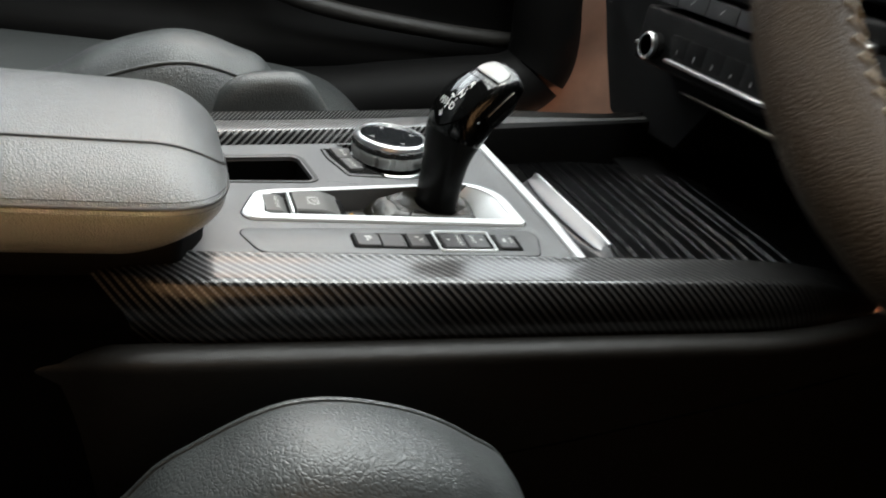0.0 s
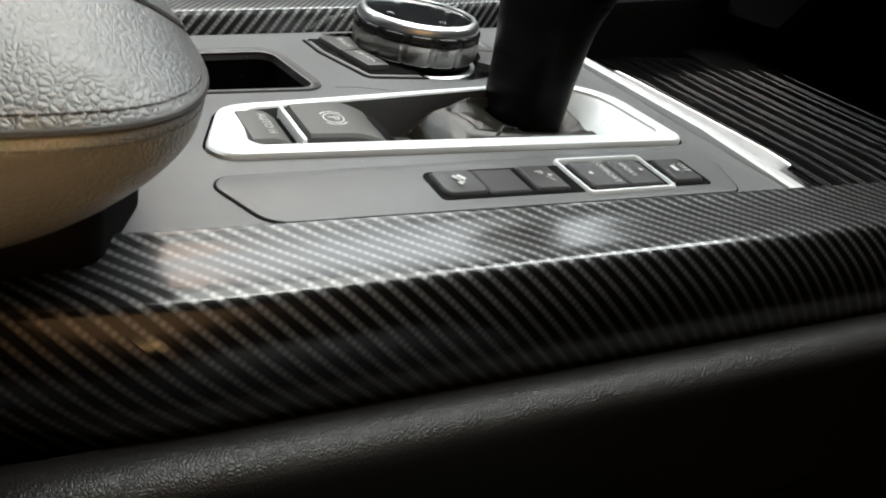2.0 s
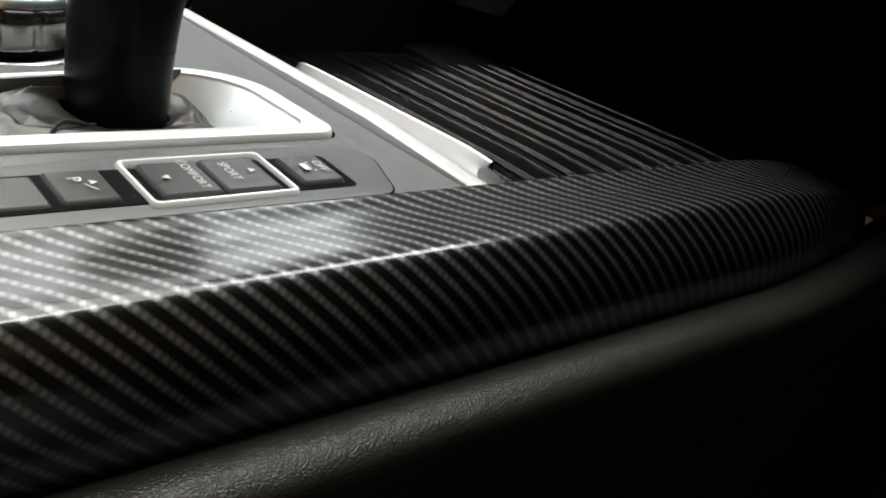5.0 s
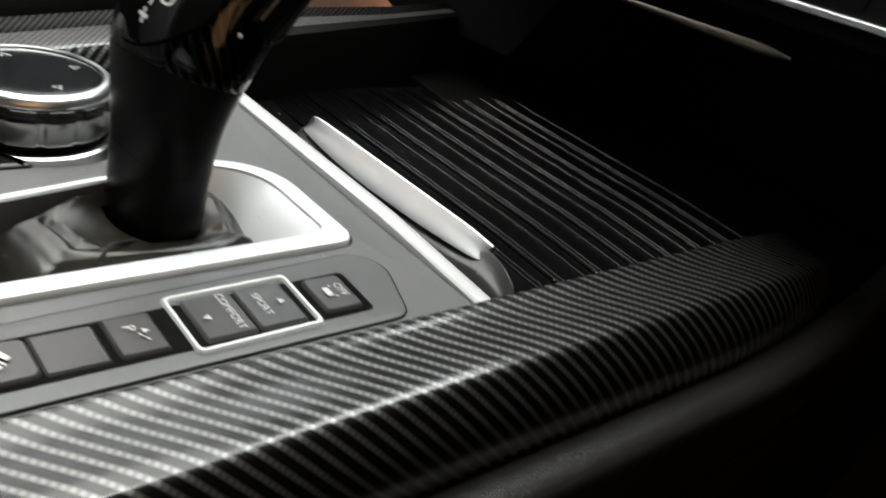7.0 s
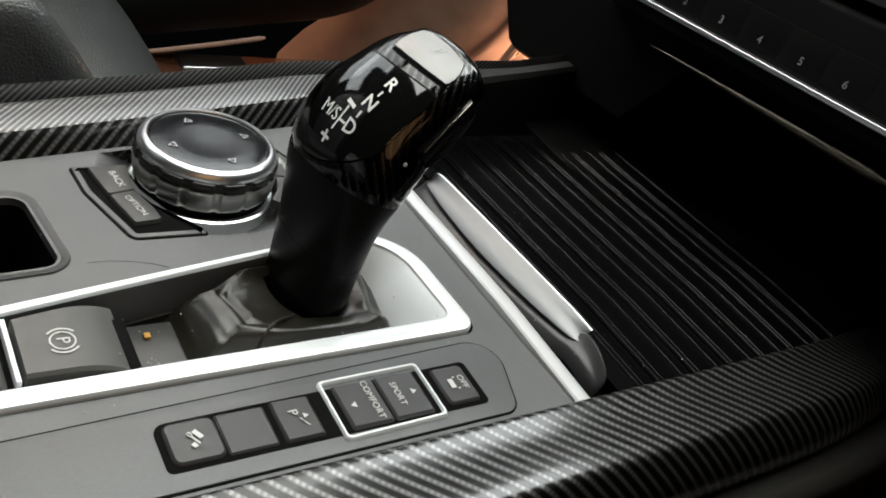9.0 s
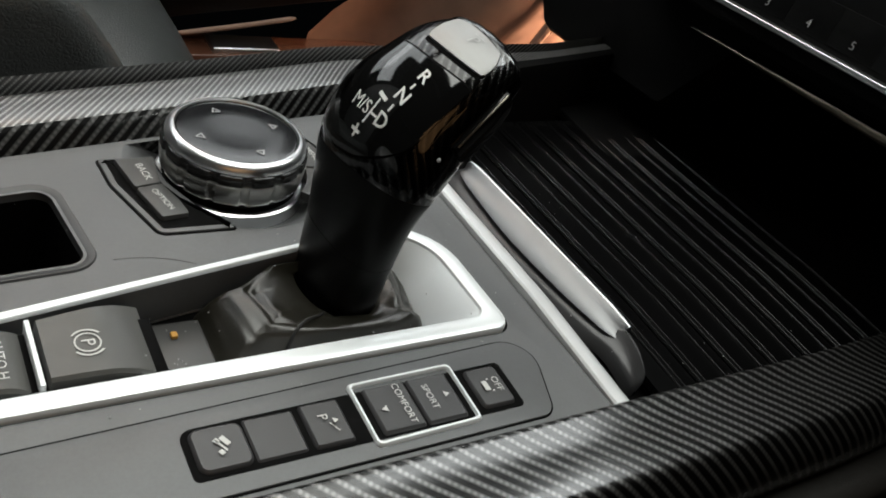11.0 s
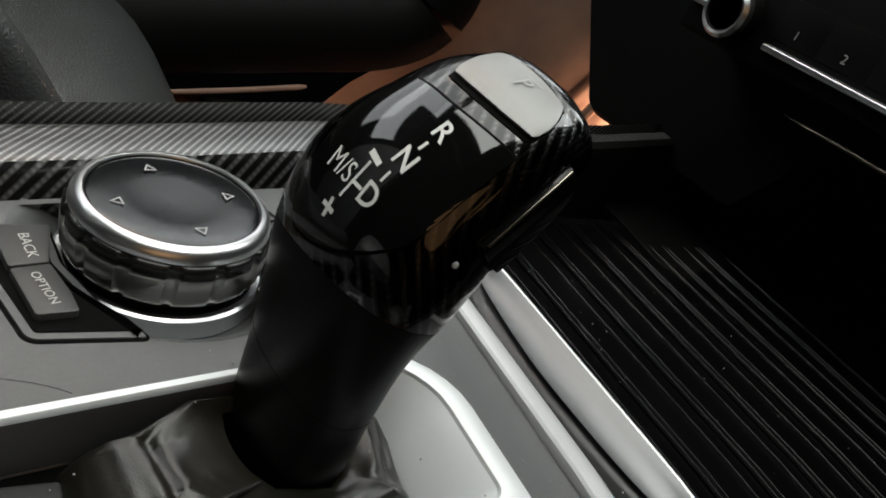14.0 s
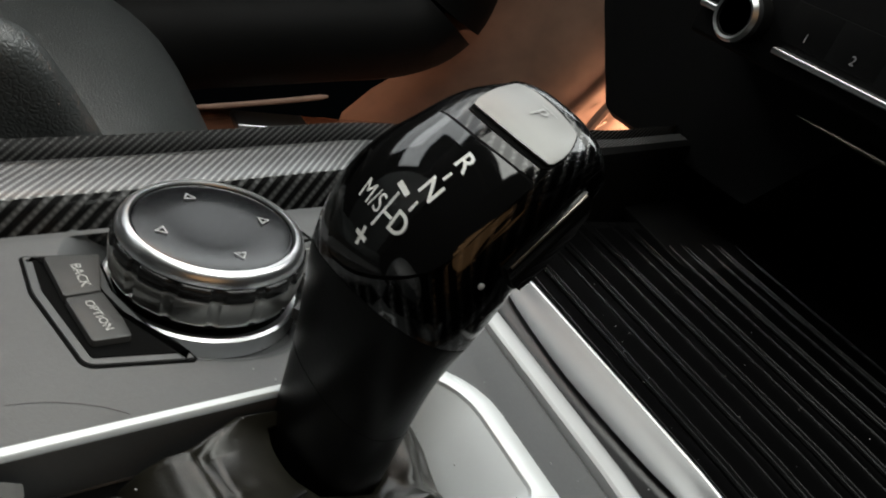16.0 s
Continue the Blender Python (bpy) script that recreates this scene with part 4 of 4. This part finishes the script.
def lever_at(s, a, off=0.0):
    """A point of the lever's skin: s from 0 (foot) to 1 (nose), a round it (0 is the top or rear, pi the front)."""
    def raw(s, a):
        f = min(max(s, 0.0), 1.0) * (len(RINGS) - 1)
        i = min(int(f), len(RINGS) - 2)
        f -= i
        c, d, w = (p.lerp(q, f) for p, q in zip(RINGS[i], RINGS[i + 1]))
        ca, sa = math.cos(a), math.sin(a)
        return c + d * math.copysign(abs(ca) ** LEVER_SQUARE, ca) + w * math.copysign(abs(sa) ** LEVER_SQUARE, sa)
    q = raw(s, a)
    if off:
        d1 = raw(min(1, s + 0.012), a) - raw(max(0, s - 0.012), a)
        d2 = raw(s, a + 0.05) - raw(s, a - 0.05)
        n = d1.cross(d2).normalized()
        mid = (raw(s, 0) + raw(s, math.pi)) / 2
        q = q + n * (off if n.dot(q - mid) > 0 else -off)
    return q


def lever_patch(angles, low, high, off, grow=0.0, n=26, k=30):
    """A raised plate on the lever's skin between two lines: angles, and the stations of its lower and upper edge there; its rim falls to the skin."""
    a0, a1 = angles[0] - grow * 2.5, angles[-1] + grow * 2.5
    secs = []
    for i in range(n + 1):
        g = 0.5 - 0.5 * math.cos(math.pi * i / n)
        a = a0 + (a1 - a0) * g
        s0 = float(np.interp(a, angles, low)) - grow
        s1 = float(np.interp(a, angles, high)) + grow
        row = []
        for j in range(k + 1):
            h = 0.5 - 0.5 * math.cos(math.pi * j / k)
            rim = i in (0, n) or j in (0, k)
            row.append(lever_at(s0 + (s1 - s0) * h, a, -0.0002 if rim else off))
        secs.append(row)
    return loft(secs)


def on_face(bm, s_mid, a_mid, per_m, off):
    """Bends a flat mesh onto the lever's top: its x runs across towards the driver, its y up the lever."""
    for v in bm.verts:
        s = s_mid + v.co.y * per_m
        i = min(max(s, 0.0), 1.0) * (len(RINGS) - 1)
        w = RINGS[int(i)][2].length
        side = w * math.copysign(abs(math.sin(a_mid)) ** LEVER_SQUARE, math.sin(a_mid)) - v.co.x
        a = math.asin(max(-0.95, min(0.95, math.copysign(abs(side / w) ** (1 / LEVER_SQUARE), side))))
        v.co = lever_at(s, a, off)
    return bm


def gear_lever():
    lev = thing("gear_lever", "black gear lever with carbon shell and gloss face", "gear lever")
    secs = [[lever_at(i / 112, 2 * math.pi * j / 72) for j in range(72)] for i in range(113)]
    cut = 45
    part("stem", loft(secs[:cut + 1], closed=True), STEM_PLASTIC, lev)
    part("head_shell", loft(secs[cut:], closed=True), CARBON_HEAD, lev, "glossy carbon fibre shell")
    for k in (24, cut):
        part("seam_ring", tube([lever_at(k / 112, 2 * math.pi * j / 56, -0.0002) for j in range(56)], 0.0003, 6, ring=True), BLACK_GAP, lev)

    rim = ((-0.87, -0.84, -0.73, -0.51, -0.26, 0.0, 0.2, 0.33, 0.45, 0.55), (0.585, 0.54, 0.50, 0.470, 0.445, 0.424, 0.420, 0.432, 0.510, 0.600), (0.705, 0.711, 0.709, 0.703, 0.696, 0.689, 0.686, 0.683, 0.678, 0.655))
    part("face_gap", lever_patch(*rim, 0.0002, 0.006), BLACK_GAP, lev)
    face = part("gloss_face", lever_patch(*rim, 0.0007), BLACK_GLOSS, lev, "gloss black face with shift pattern")
    top = ((-0.80, -0.76, -0.60, -0.37, -0.10, 0.14, 0.24, 0.35, 0.42), (0.762, 0.752, 0.746, 0.739, 0.734, 0.731, 0.732, 0.785, 0.832), (0.778, 0.800, 0.842, 0.856, 0.862, 0.862, 0.859, 0.850, 0.838))
    part("button_gap", lever_patch(*top, 0.0003, 0.011), BLACK_GAP, lev)
    btn = part("park_button", lever_patch(*top, 0.0011), SATIN_BUTTON, lev, "satin silver park button")
    flank = ((-2.05, -1.9, -1.6, -1.42), (0.62, 0.600, 0.596, 0.604), (0.76, 0.785, 0.796, 0.792))
    part("release_gap", lever_patch(*flank, 0.0002, 0.006), BLACK_GAP, lev)
    side = part("release_button", lever_patch(*flank, 0.0014), BLACK_GLOSS, lev, "release button on the side")
    part("button_edge", tube([lever_at(0.612 + 0.176 * i / 24, -1.45, 0.0012) for i in range(25)], 0.0005, 6), EDGE_METAL, side, "fine bright edge")
    part("pin", tube([lever_at(0.542, -1.35, -0.001), lever_at(0.542, -1.35, 0.0001), lever_at(0.542, -1.35, 0.0003)], [0.0008, 0.0008, 0.0004], 10), PRINT_GREY, lev, "small pale pin")
    # shift pattern
    w = 0.0007
    pat = joined(
        laid(words("R", 0.0066, 0.0001), 0, 0.0096, 0), flat_bar(0, 0.0059, 0, 0.0034, w),
        words("N", 0.0066, 0.0001), flat_bar(0, -0.0034, 0, -0.0059, w),
        laid(words("D", 0.0066, 0.0001), 0, -0.0095, 0), flat_bar(-0.0022, -0.0095, -0.0056, -0.0095, w),
        flat_bar(-0.0060, -0.0132, -0.0052, -0.0050, w), flat_bar(-0.0072, -0.0038, -0.0030, -0.0042, 0.0012),
        laid(words("M/S", 0.0056), -0.0106, -0.0092, 0), flat_bar(-0.0092, -0.0160, -0.0052, -0.0164, 0.0010), flat_bar(-0.0072, -0.0182, -0.0072, -0.0142, 0.0010))
    part("shift_pattern", on_face(pat, 0.586, -0.22, 6.8, 0.0010), PRINT_WHITE, face, "white shift pattern letters")
    part("print", on_face(joined(words("P", 0.0058), laid(flat_bar(-0.0026, 0, 0.0026, 0, 0.0003), 0.0002, 0.0030, 0)), 0.800, -0.16, 8.0, 0.0014), PRINT_PALE, btn)


STEM_PLASTIC = mat_base("stem_plastic", (0.0025, 0.0025, 0.0025), 0.36, spec=0.10, vary=0.2, bump=0.15, bump_scale=900)
SATIN_BUTTON = mat_base("satin_button", (0.25, 0.25, 0.245), 0.40, metal=0.3, vary=0.05)
EDGE_METAL = mat_base("button_edge_metal", (0.40, 0.36, 0.30), 0.3, metal=1.0)
CARBON_HEAD = mat_carbon("carbon_twill_head", 0.0009, 0.06, 0.004, 1.0, 0.24, 0.04)
gear_lever()


def boot():
    bt = thing("shift_boot", "wrinkled olive-black leather boot round the gear lever", "shift boot")
    base = outline([(-0.0310, 0.0455, 0.003), (0.0505, 0.0465, 0.004), (0.0505, 0.0935, 0.010), (-0.0310, 0.0800, 0.004)], 14)

    rounds = [((1 - k / 4) * p[0] + k / 4 * q[0], (1 - k / 4) * p[1] + k / 4 * q[1]) for p, q in zip(base, base[1:] + base[:1]) for k in range(4)]

    def at(f, x, y):
        a = math.atan2(y - 0.074, x - 0.0130)
        ca, sa = math.cos(a), math.sin(a)
        mx, my = 0.0110 + 0.0345 * math.copysign(abs(ca) ** 0.75, ca), 0.0700 + 0.0200 * math.copysign(abs(sa) ** 0.75, sa)
        a2 = math.atan2(my - 0.0782, mx - 0.0206)
        tx, ty = 0.0206 + 0.0150 * math.cos(a2), 0.0782 + 0.0205 * math.sin(a2)
        k0, k1, k2 = (1 - f) ** 2, 2 * f * (1 - f), f * f
        p = Vector((k0 * x + k1 * mx + k2 * tx, k0 * y + k1 * my + k2 * ty, k0 * -0.0160 + k1 * 0.0035 + k2 * -0.0055))
        w = math.sin(min(1.0, f * 1.05) * math.pi)
        # slack folds pressed down by the stem, a crease across the rear panel, gathers at the collar
        near = 0.5 + 0.5 * math.cos(a + 0.9)
        fold = noise.noise(Vector((a * 1.9, f * 2.6, 3.1))) * (0.0012 + 0.0050 * near) + noise.noise(p * 120 + Vector((4, 1, 0))) * (0.0006 + 0.0016 * near)
        fold += 0.0012 * (1 - near) * math.sin(math.pi * min(1.0, f * 1.15))
        ridge = p.x + 0.0105 + 0.18 * (p.y - 0.06)
        fold -= 0.0028 * math.exp(-(ridge / 0.0016) ** 2)
        fold += 0.0014 * math.sin(6 * a + 5 * math.sin(3 * f)) * f * near
        fold += 0.0005 * noise.noise(p * 420)
        p.z += fold * max(0, w)
        return p

    secs = [[at(i / 40, x, y) for x, y in rounds] for i in range(41)]
    part("skirt", loft(secs, closed=True, caps=False), BOOT_LEATHER, bt).data.set_sharp_from_angle(angle=radians(180))
    part("seam", tube([at(f, -0.012 + 0.001 * k, 0.0470) + Vector((0, 0, 0.0003)) for k, f in enumerate(spread(0.05, 0.95, 16))], 0.0006, 6), THREAD, bt, "dark stitched seam")


boot()


# ---- rotary controller ----
def controller():
    ct = thing("rotary_controller", "chrome ringed rotary controller with black touch surface", "control knob")
    c = Vector((0.0053, 0.1492, 0.0))
    M = Matrix.Translation((c.x, c.y, sag(c.y))) @ pose(0, 0, 0, -3.15, 0, 0)

    def put(name, prof, mat, label="", sides=96, caps=True):
        bm = turned(prof, (0, 0, 0), sides, caps=caps)
        bmesh.ops.transform(bm, matrix=M, verts=bm.verts)
        return part(name, bm, mat, ct, label)

    put("touch_surface", [(0.0240, 0.0160), (0.0235, 0.0169), (0.0226, 0.0171), (0.012, 0.0166), (0.0, 0.0165)], TOUCH_GLASS, "smudged black touch surface")
    put("inner_gap", [(0.0236, 0.0165), (0.0238, 0.0172), (0.0240, 0.0165)], BLACK_GAP)
    put("top_ring", [(0.0238, 0.0160), (0.0240, 0.0172), (0.0246, 0.0178), (0.0258, 0.0177), (0.0270, 0.0166), (0.0278, 0.0150), (0.0279, 0.0138), (0.0272, 0.0132)], SATIN_METAL, "satin chrome ring")

    def fluted(rz, notch, depth):
        secs = []
        for r, z in rz:
            sec = []
            for k in range(196):
                q = 2 * math.pi * k / 196
                ph = (k % 14) / 14
                dr = -depth if ph < notch else 0.0
                sec.append(M @ Vector(((r + dr) * math.cos(q), (r + dr) * math.sin(q), z)))
            secs.append(sec)
        return loft(secs, closed=True)

    part("notch_ring", fluted(((0.0270, 0.0136), (0.0284, 0.0132), (0.0289, 0.0126), (0.0290, 0.0096), (0.0286, 0.0090), (0.0278, 0.0089)), 0.22, 0.0009), KNOB_DARK, ct, "black notched ring")
    part("grip", fluted(((0.0280, 0.0092), (0.0290, 0.0091), (0.0291, 0.0086), (0.0289, 0.0056), (0.0286, 0.0026), (0.0282, 0.0008), (0.0279, 0.0003), (0.0268, 0.0000)), 0.20, 0.0007), GRIP_METAL, ct, "satin metal grip with shallow notches")
    put("neck", [(0.0274, 0.0006), (0.0262, -0.002), (0.0274, -0.004)], BLACK_GAP)
    put("base_ring", [(0.0272, -0.0034), (0.0288, -0.0032), (0.0297, -0.0038), (0.0300, -0.0056), (0.0299, -0.0094), (0.028, -0.0100)], SATIN_METAL, "satin chrome base ring")
    put("dish", [(0.0422, 0.0001), (0.0410, -0.0003), (0.0385, -0.0022), (0.0350, -0.0060), (0.0318, -0.0094), (0.0280, -0.0100)], GREY_PLASTIC, caps=False)
    for q, name in ((104, "far"), (-76, "near"), (191, "rear"), (10, "front")):
        r = radians(q)
        bm = triangle(0.0023, 0.62)
        bmesh.ops.transform(bm, matrix=M @ Matrix.Translation((0.0163 * math.cos(r), 0.0163 * math.sin(r), 0.0173)) @ pose(0, 0, 0, 0, 0, {"far": 0, "near": 180, "rear": 90, "front": -90}[name] + 8), verts=bm.verts)
        part("arrow_mark", bm, PRINT_GREY, ct)
    # key bank behind and before the knob
    def ring_plate(r0, r1, a0, a1, z, n=16, th=0.004):
        secs = []
        for k in range(n + 1):
            q = radians(a0 + (a1 - a0) * k / n)
            p = lambda r, zz: (c.x + r * math.cos(q), c.y + r * math.sin(q), zz + sag(c.y + r * math.sin(q)))
            secs.append([p(r0, z - th), p(r0, z), p(r1 - 0.0006, z), p(r1, z - 0.0006), p(r1, z - th)])
        return loft(secs, closed=True)
    # polygonal key bank on the rear side, sunk in a dark gap with a flush border
    def bank(pts, name, z0, z1, mat, d=0.0):
        return part(name, plate(scaled(outline(pts, 6), d), z0, z1, 0.0002), mat, ct)

    rear = [(-0.0455, 0.1570, 0.001), (-0.0445, 0.1400, 0.012), (-0.0352, 0.1085, 0.004), (-0.0065, 0.1085, 0.001), (-0.0110, 0.1165, 0.001), (-0.0165, 0.1230, 0.004), (-0.0235, 0.1400, 0.008), (-0.0250, 0.1580, 0.001)]
    bank(rear, "groove", -0.001, 0.0003, BLACK_GAP, -0.0006)
    bank(rear, "border", -0.001, 0.0008, GREY_PLASTIC, 0.0004)
    bank(rear, "bank_gap", -0.001, 0.0012, BLACK_GAP, 0.0026)
    def cap(pts):
        return part("key", plate(outline(pts, 5), -0.004, 0.0034, 0.0005), KEY_SOFT, ct)
    b = cap([(-0.0402, 0.1535, 0.001), (-0.0372, 0.1345, 0.001), (-0.0272, 0.1369, 0.0008), (-0.0248, 0.1545, 0.001)])
    o = cap([(-0.0370, 0.1338, 0.001), (-0.0328, 0.1150, 0.0012), (-0.0225, 0.1165, 0.001), (-0.0235, 0.1240, 0.003), (-0.0270, 0.1362, 0.0008)])
    part("key", ring_plate(0.0306, 0.0430, 22, 50, 0.0020), KEY_SOFT, ct)
    mk = part("key", ring_plate(0.0306, 0.0430, -8, 20, 0.0020), KEY_SOFT, ct)
    part("key", ring_plate(0.0306, 0.0430, -46, -10, 0.0020), KEY_SOFT, ct)
    part("groove", ring_plate(0.0385, 0.0465, -53, 58, 0.0004), BLACK_GAP, ct)
    part("print", laid(words("BACK", 0.0040), -0.0318, 0.1436, 0.0038 + sag(0.1436), -80), PRINT_SOFT, b)
    part("print", laid(words("OPTION", 0.0034), -0.0297, 0.1252, 0.0038 + sag(0.1252), -72), PRINT_SOFT, o)
    part("print", laid(words("MENU", 0.0036), c.x + 0.0372, c.y + 0.0040, 0.0024 + sag(0.15), -84), PRINT_SOFT, mk)


KNOB_DARK = mat_base("dark_chrome", (0.010, 0.010, 0.010), 0.25, spec=0.35)
GRIP_METAL = mat_base("grip_chrome", (0.50, 0.50, 0.48), 0.30, metal=1.0, vary=0.05)
controller()


# ---- armrest ----
def armrest():
    arm = thing("armrest", "black leather centre armrest with double stitched seams", "armrest")
    sec = smooth([(0.000, 0.0075), (-0.012, 0.0085), (-0.024, 0.0115), (-0.0335, 0.0165), (-0.0405, 0.0235), (-0.0442, 0.0315), (-0.0456, 0.0400), (-0.0452, 0.0480), (-0.030, 0.0598), (-0.010, 0.0675), (0.015, 0.0715), (0.042, 0.0725), (0.065, 0.0705), (0.085, 0.064), (0.097, 0.050), (0.100, 0.034), (0.097, 0.018), (0.075, 0.0135)], 4)
    SEAM, TOP_SEAM, LEVEL = 28, 36, 0.048

    def station(x):
        # the nose is blunt in plan; its top falls to the seam and its underside sweeps up to it
        d = min(1.0, max(0.0, (x + 0.192) / 0.0575))
        g = 0.25 + 0.75 * (1 - d ** 3.6) ** (1 / 3.6)
        e = min(1.0, max(0.0, (x + 0.176) / 0.0415))
        fall = 0.02 + 0.98 * (1 - e ** 2.0) ** 0.8
        u = min(1.0, max(0.0, (x + 0.189) / 0.0545))
        lift = 0.30 + 0.70 * (1 - u ** 1.7)
        return [(x, 0.033 + (y - 0.033) * g, LEVEL + (z - LEVEL) * (fall if z > LEVEL else lift)) for y, z in sec]

    def over_seam(x, off):
        """A point on the skin, off metres over (or under) the seam."""
        st = [Vector(p) for p in station(x)[SEAM - 8:SEAM + 9]]
        step, k, left = (1 if off > 0 else -1), 8, abs(off)
        while left > (st[k + step] - st[k]).length:
            left -= (st[k + step] - st[k]).length
            k += step
        return st[k].lerp(st[k + step], left / (st[k + step] - st[k]).length)

    xs = spread(-0.60, -0.20, 22) + [-0.192 + 0.0575 * math.sin(k / 26 * math.pi / 2) for k in range(0, 27)]
    part("cover", loft([station(x) for x in xs], closed=True), ARM_LEATHER, arm)
    for idx, r in ((SEAM, 0.00085), (TOP_SEAM, 0.0009)):
        pts = [Vector(station(x)[idx]) for x in xs]
        part("seam", tube(pts, r, 6), THREAD, arm)
    st = []
    for x in spread(-0.42, -0.1400, 106):
        for off in (-0.0030, 0.0036):
            p, q = over_seam(x, off), over_seam(x + 0.0023, off)
            st.append(tube([p, (p + q) / 2 + Vector((0, -0.0002, 0.0001)), q], 0.00022, 5))
    part("stitching", joined(*st), THREAD, arm)
    # near-black base holds the shade under the cover in its colour
    foot = outline([(-0.60, -0.018, 0.004), (-0.158, -0.018, 0.008), (-0.143, 0.012, 0.02), (-0.138, 0.060, 0.02), (-0.150, 0.088, 0.01), (-0.60, 0.088, 0.004)], 6)
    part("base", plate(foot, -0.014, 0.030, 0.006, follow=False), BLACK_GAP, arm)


armrest()


def dust():
    rng = random.Random(4)
    specks = []
    for k in range(170):
        kind = k % 3
        if kind == 0:
            x, y = rng.uniform(0.125, 0.26), rng.uniform(0.0, 0.19)
            z = -0.0205 + sag(y)
        elif kind == 1:
            x, y = rng.uniform(-0.09, 0.09), rng.uniform(-0.002, 0.15)
            z = 0.0002 + sag(y)
        else:
            x, y, z = rng.uniform(-0.05, 0.05), rng.uniform(0.048, 0.075), rng.uniform(-0.013, -0.006)
        r = rng.uniform(0.00012, 0.00032)
        bm = bmesh.new()
        bmesh.ops.create_icosphere(bm, subdivisions=1, radius=r, matrix=Matrix.Translation((x, y, z)))
        specks.append(bm)
    ob = part("dust", joined(*specks), PRINT_GREY)
    tagged(ob, "pale dust specks scattered over the console", "dust", kind="stuff")


dust()


def hair():
    strand = smooth([(x, y, sag(y) + 0.00016) for x, y in ((-0.054, 0.0972), (-0.047, 0.0973), (-0.042, 0.0966), (-0.038, 0.0955), (-0.034, 0.0942), (-0.030, 0.0922), (-0.0275, 0.0906))], 5)
    ob = part("hair", tube(strand, 0.00006, 5), THREAD)
    tagged(ob, "single dark hair lying on the grey console", "hair")


hair()
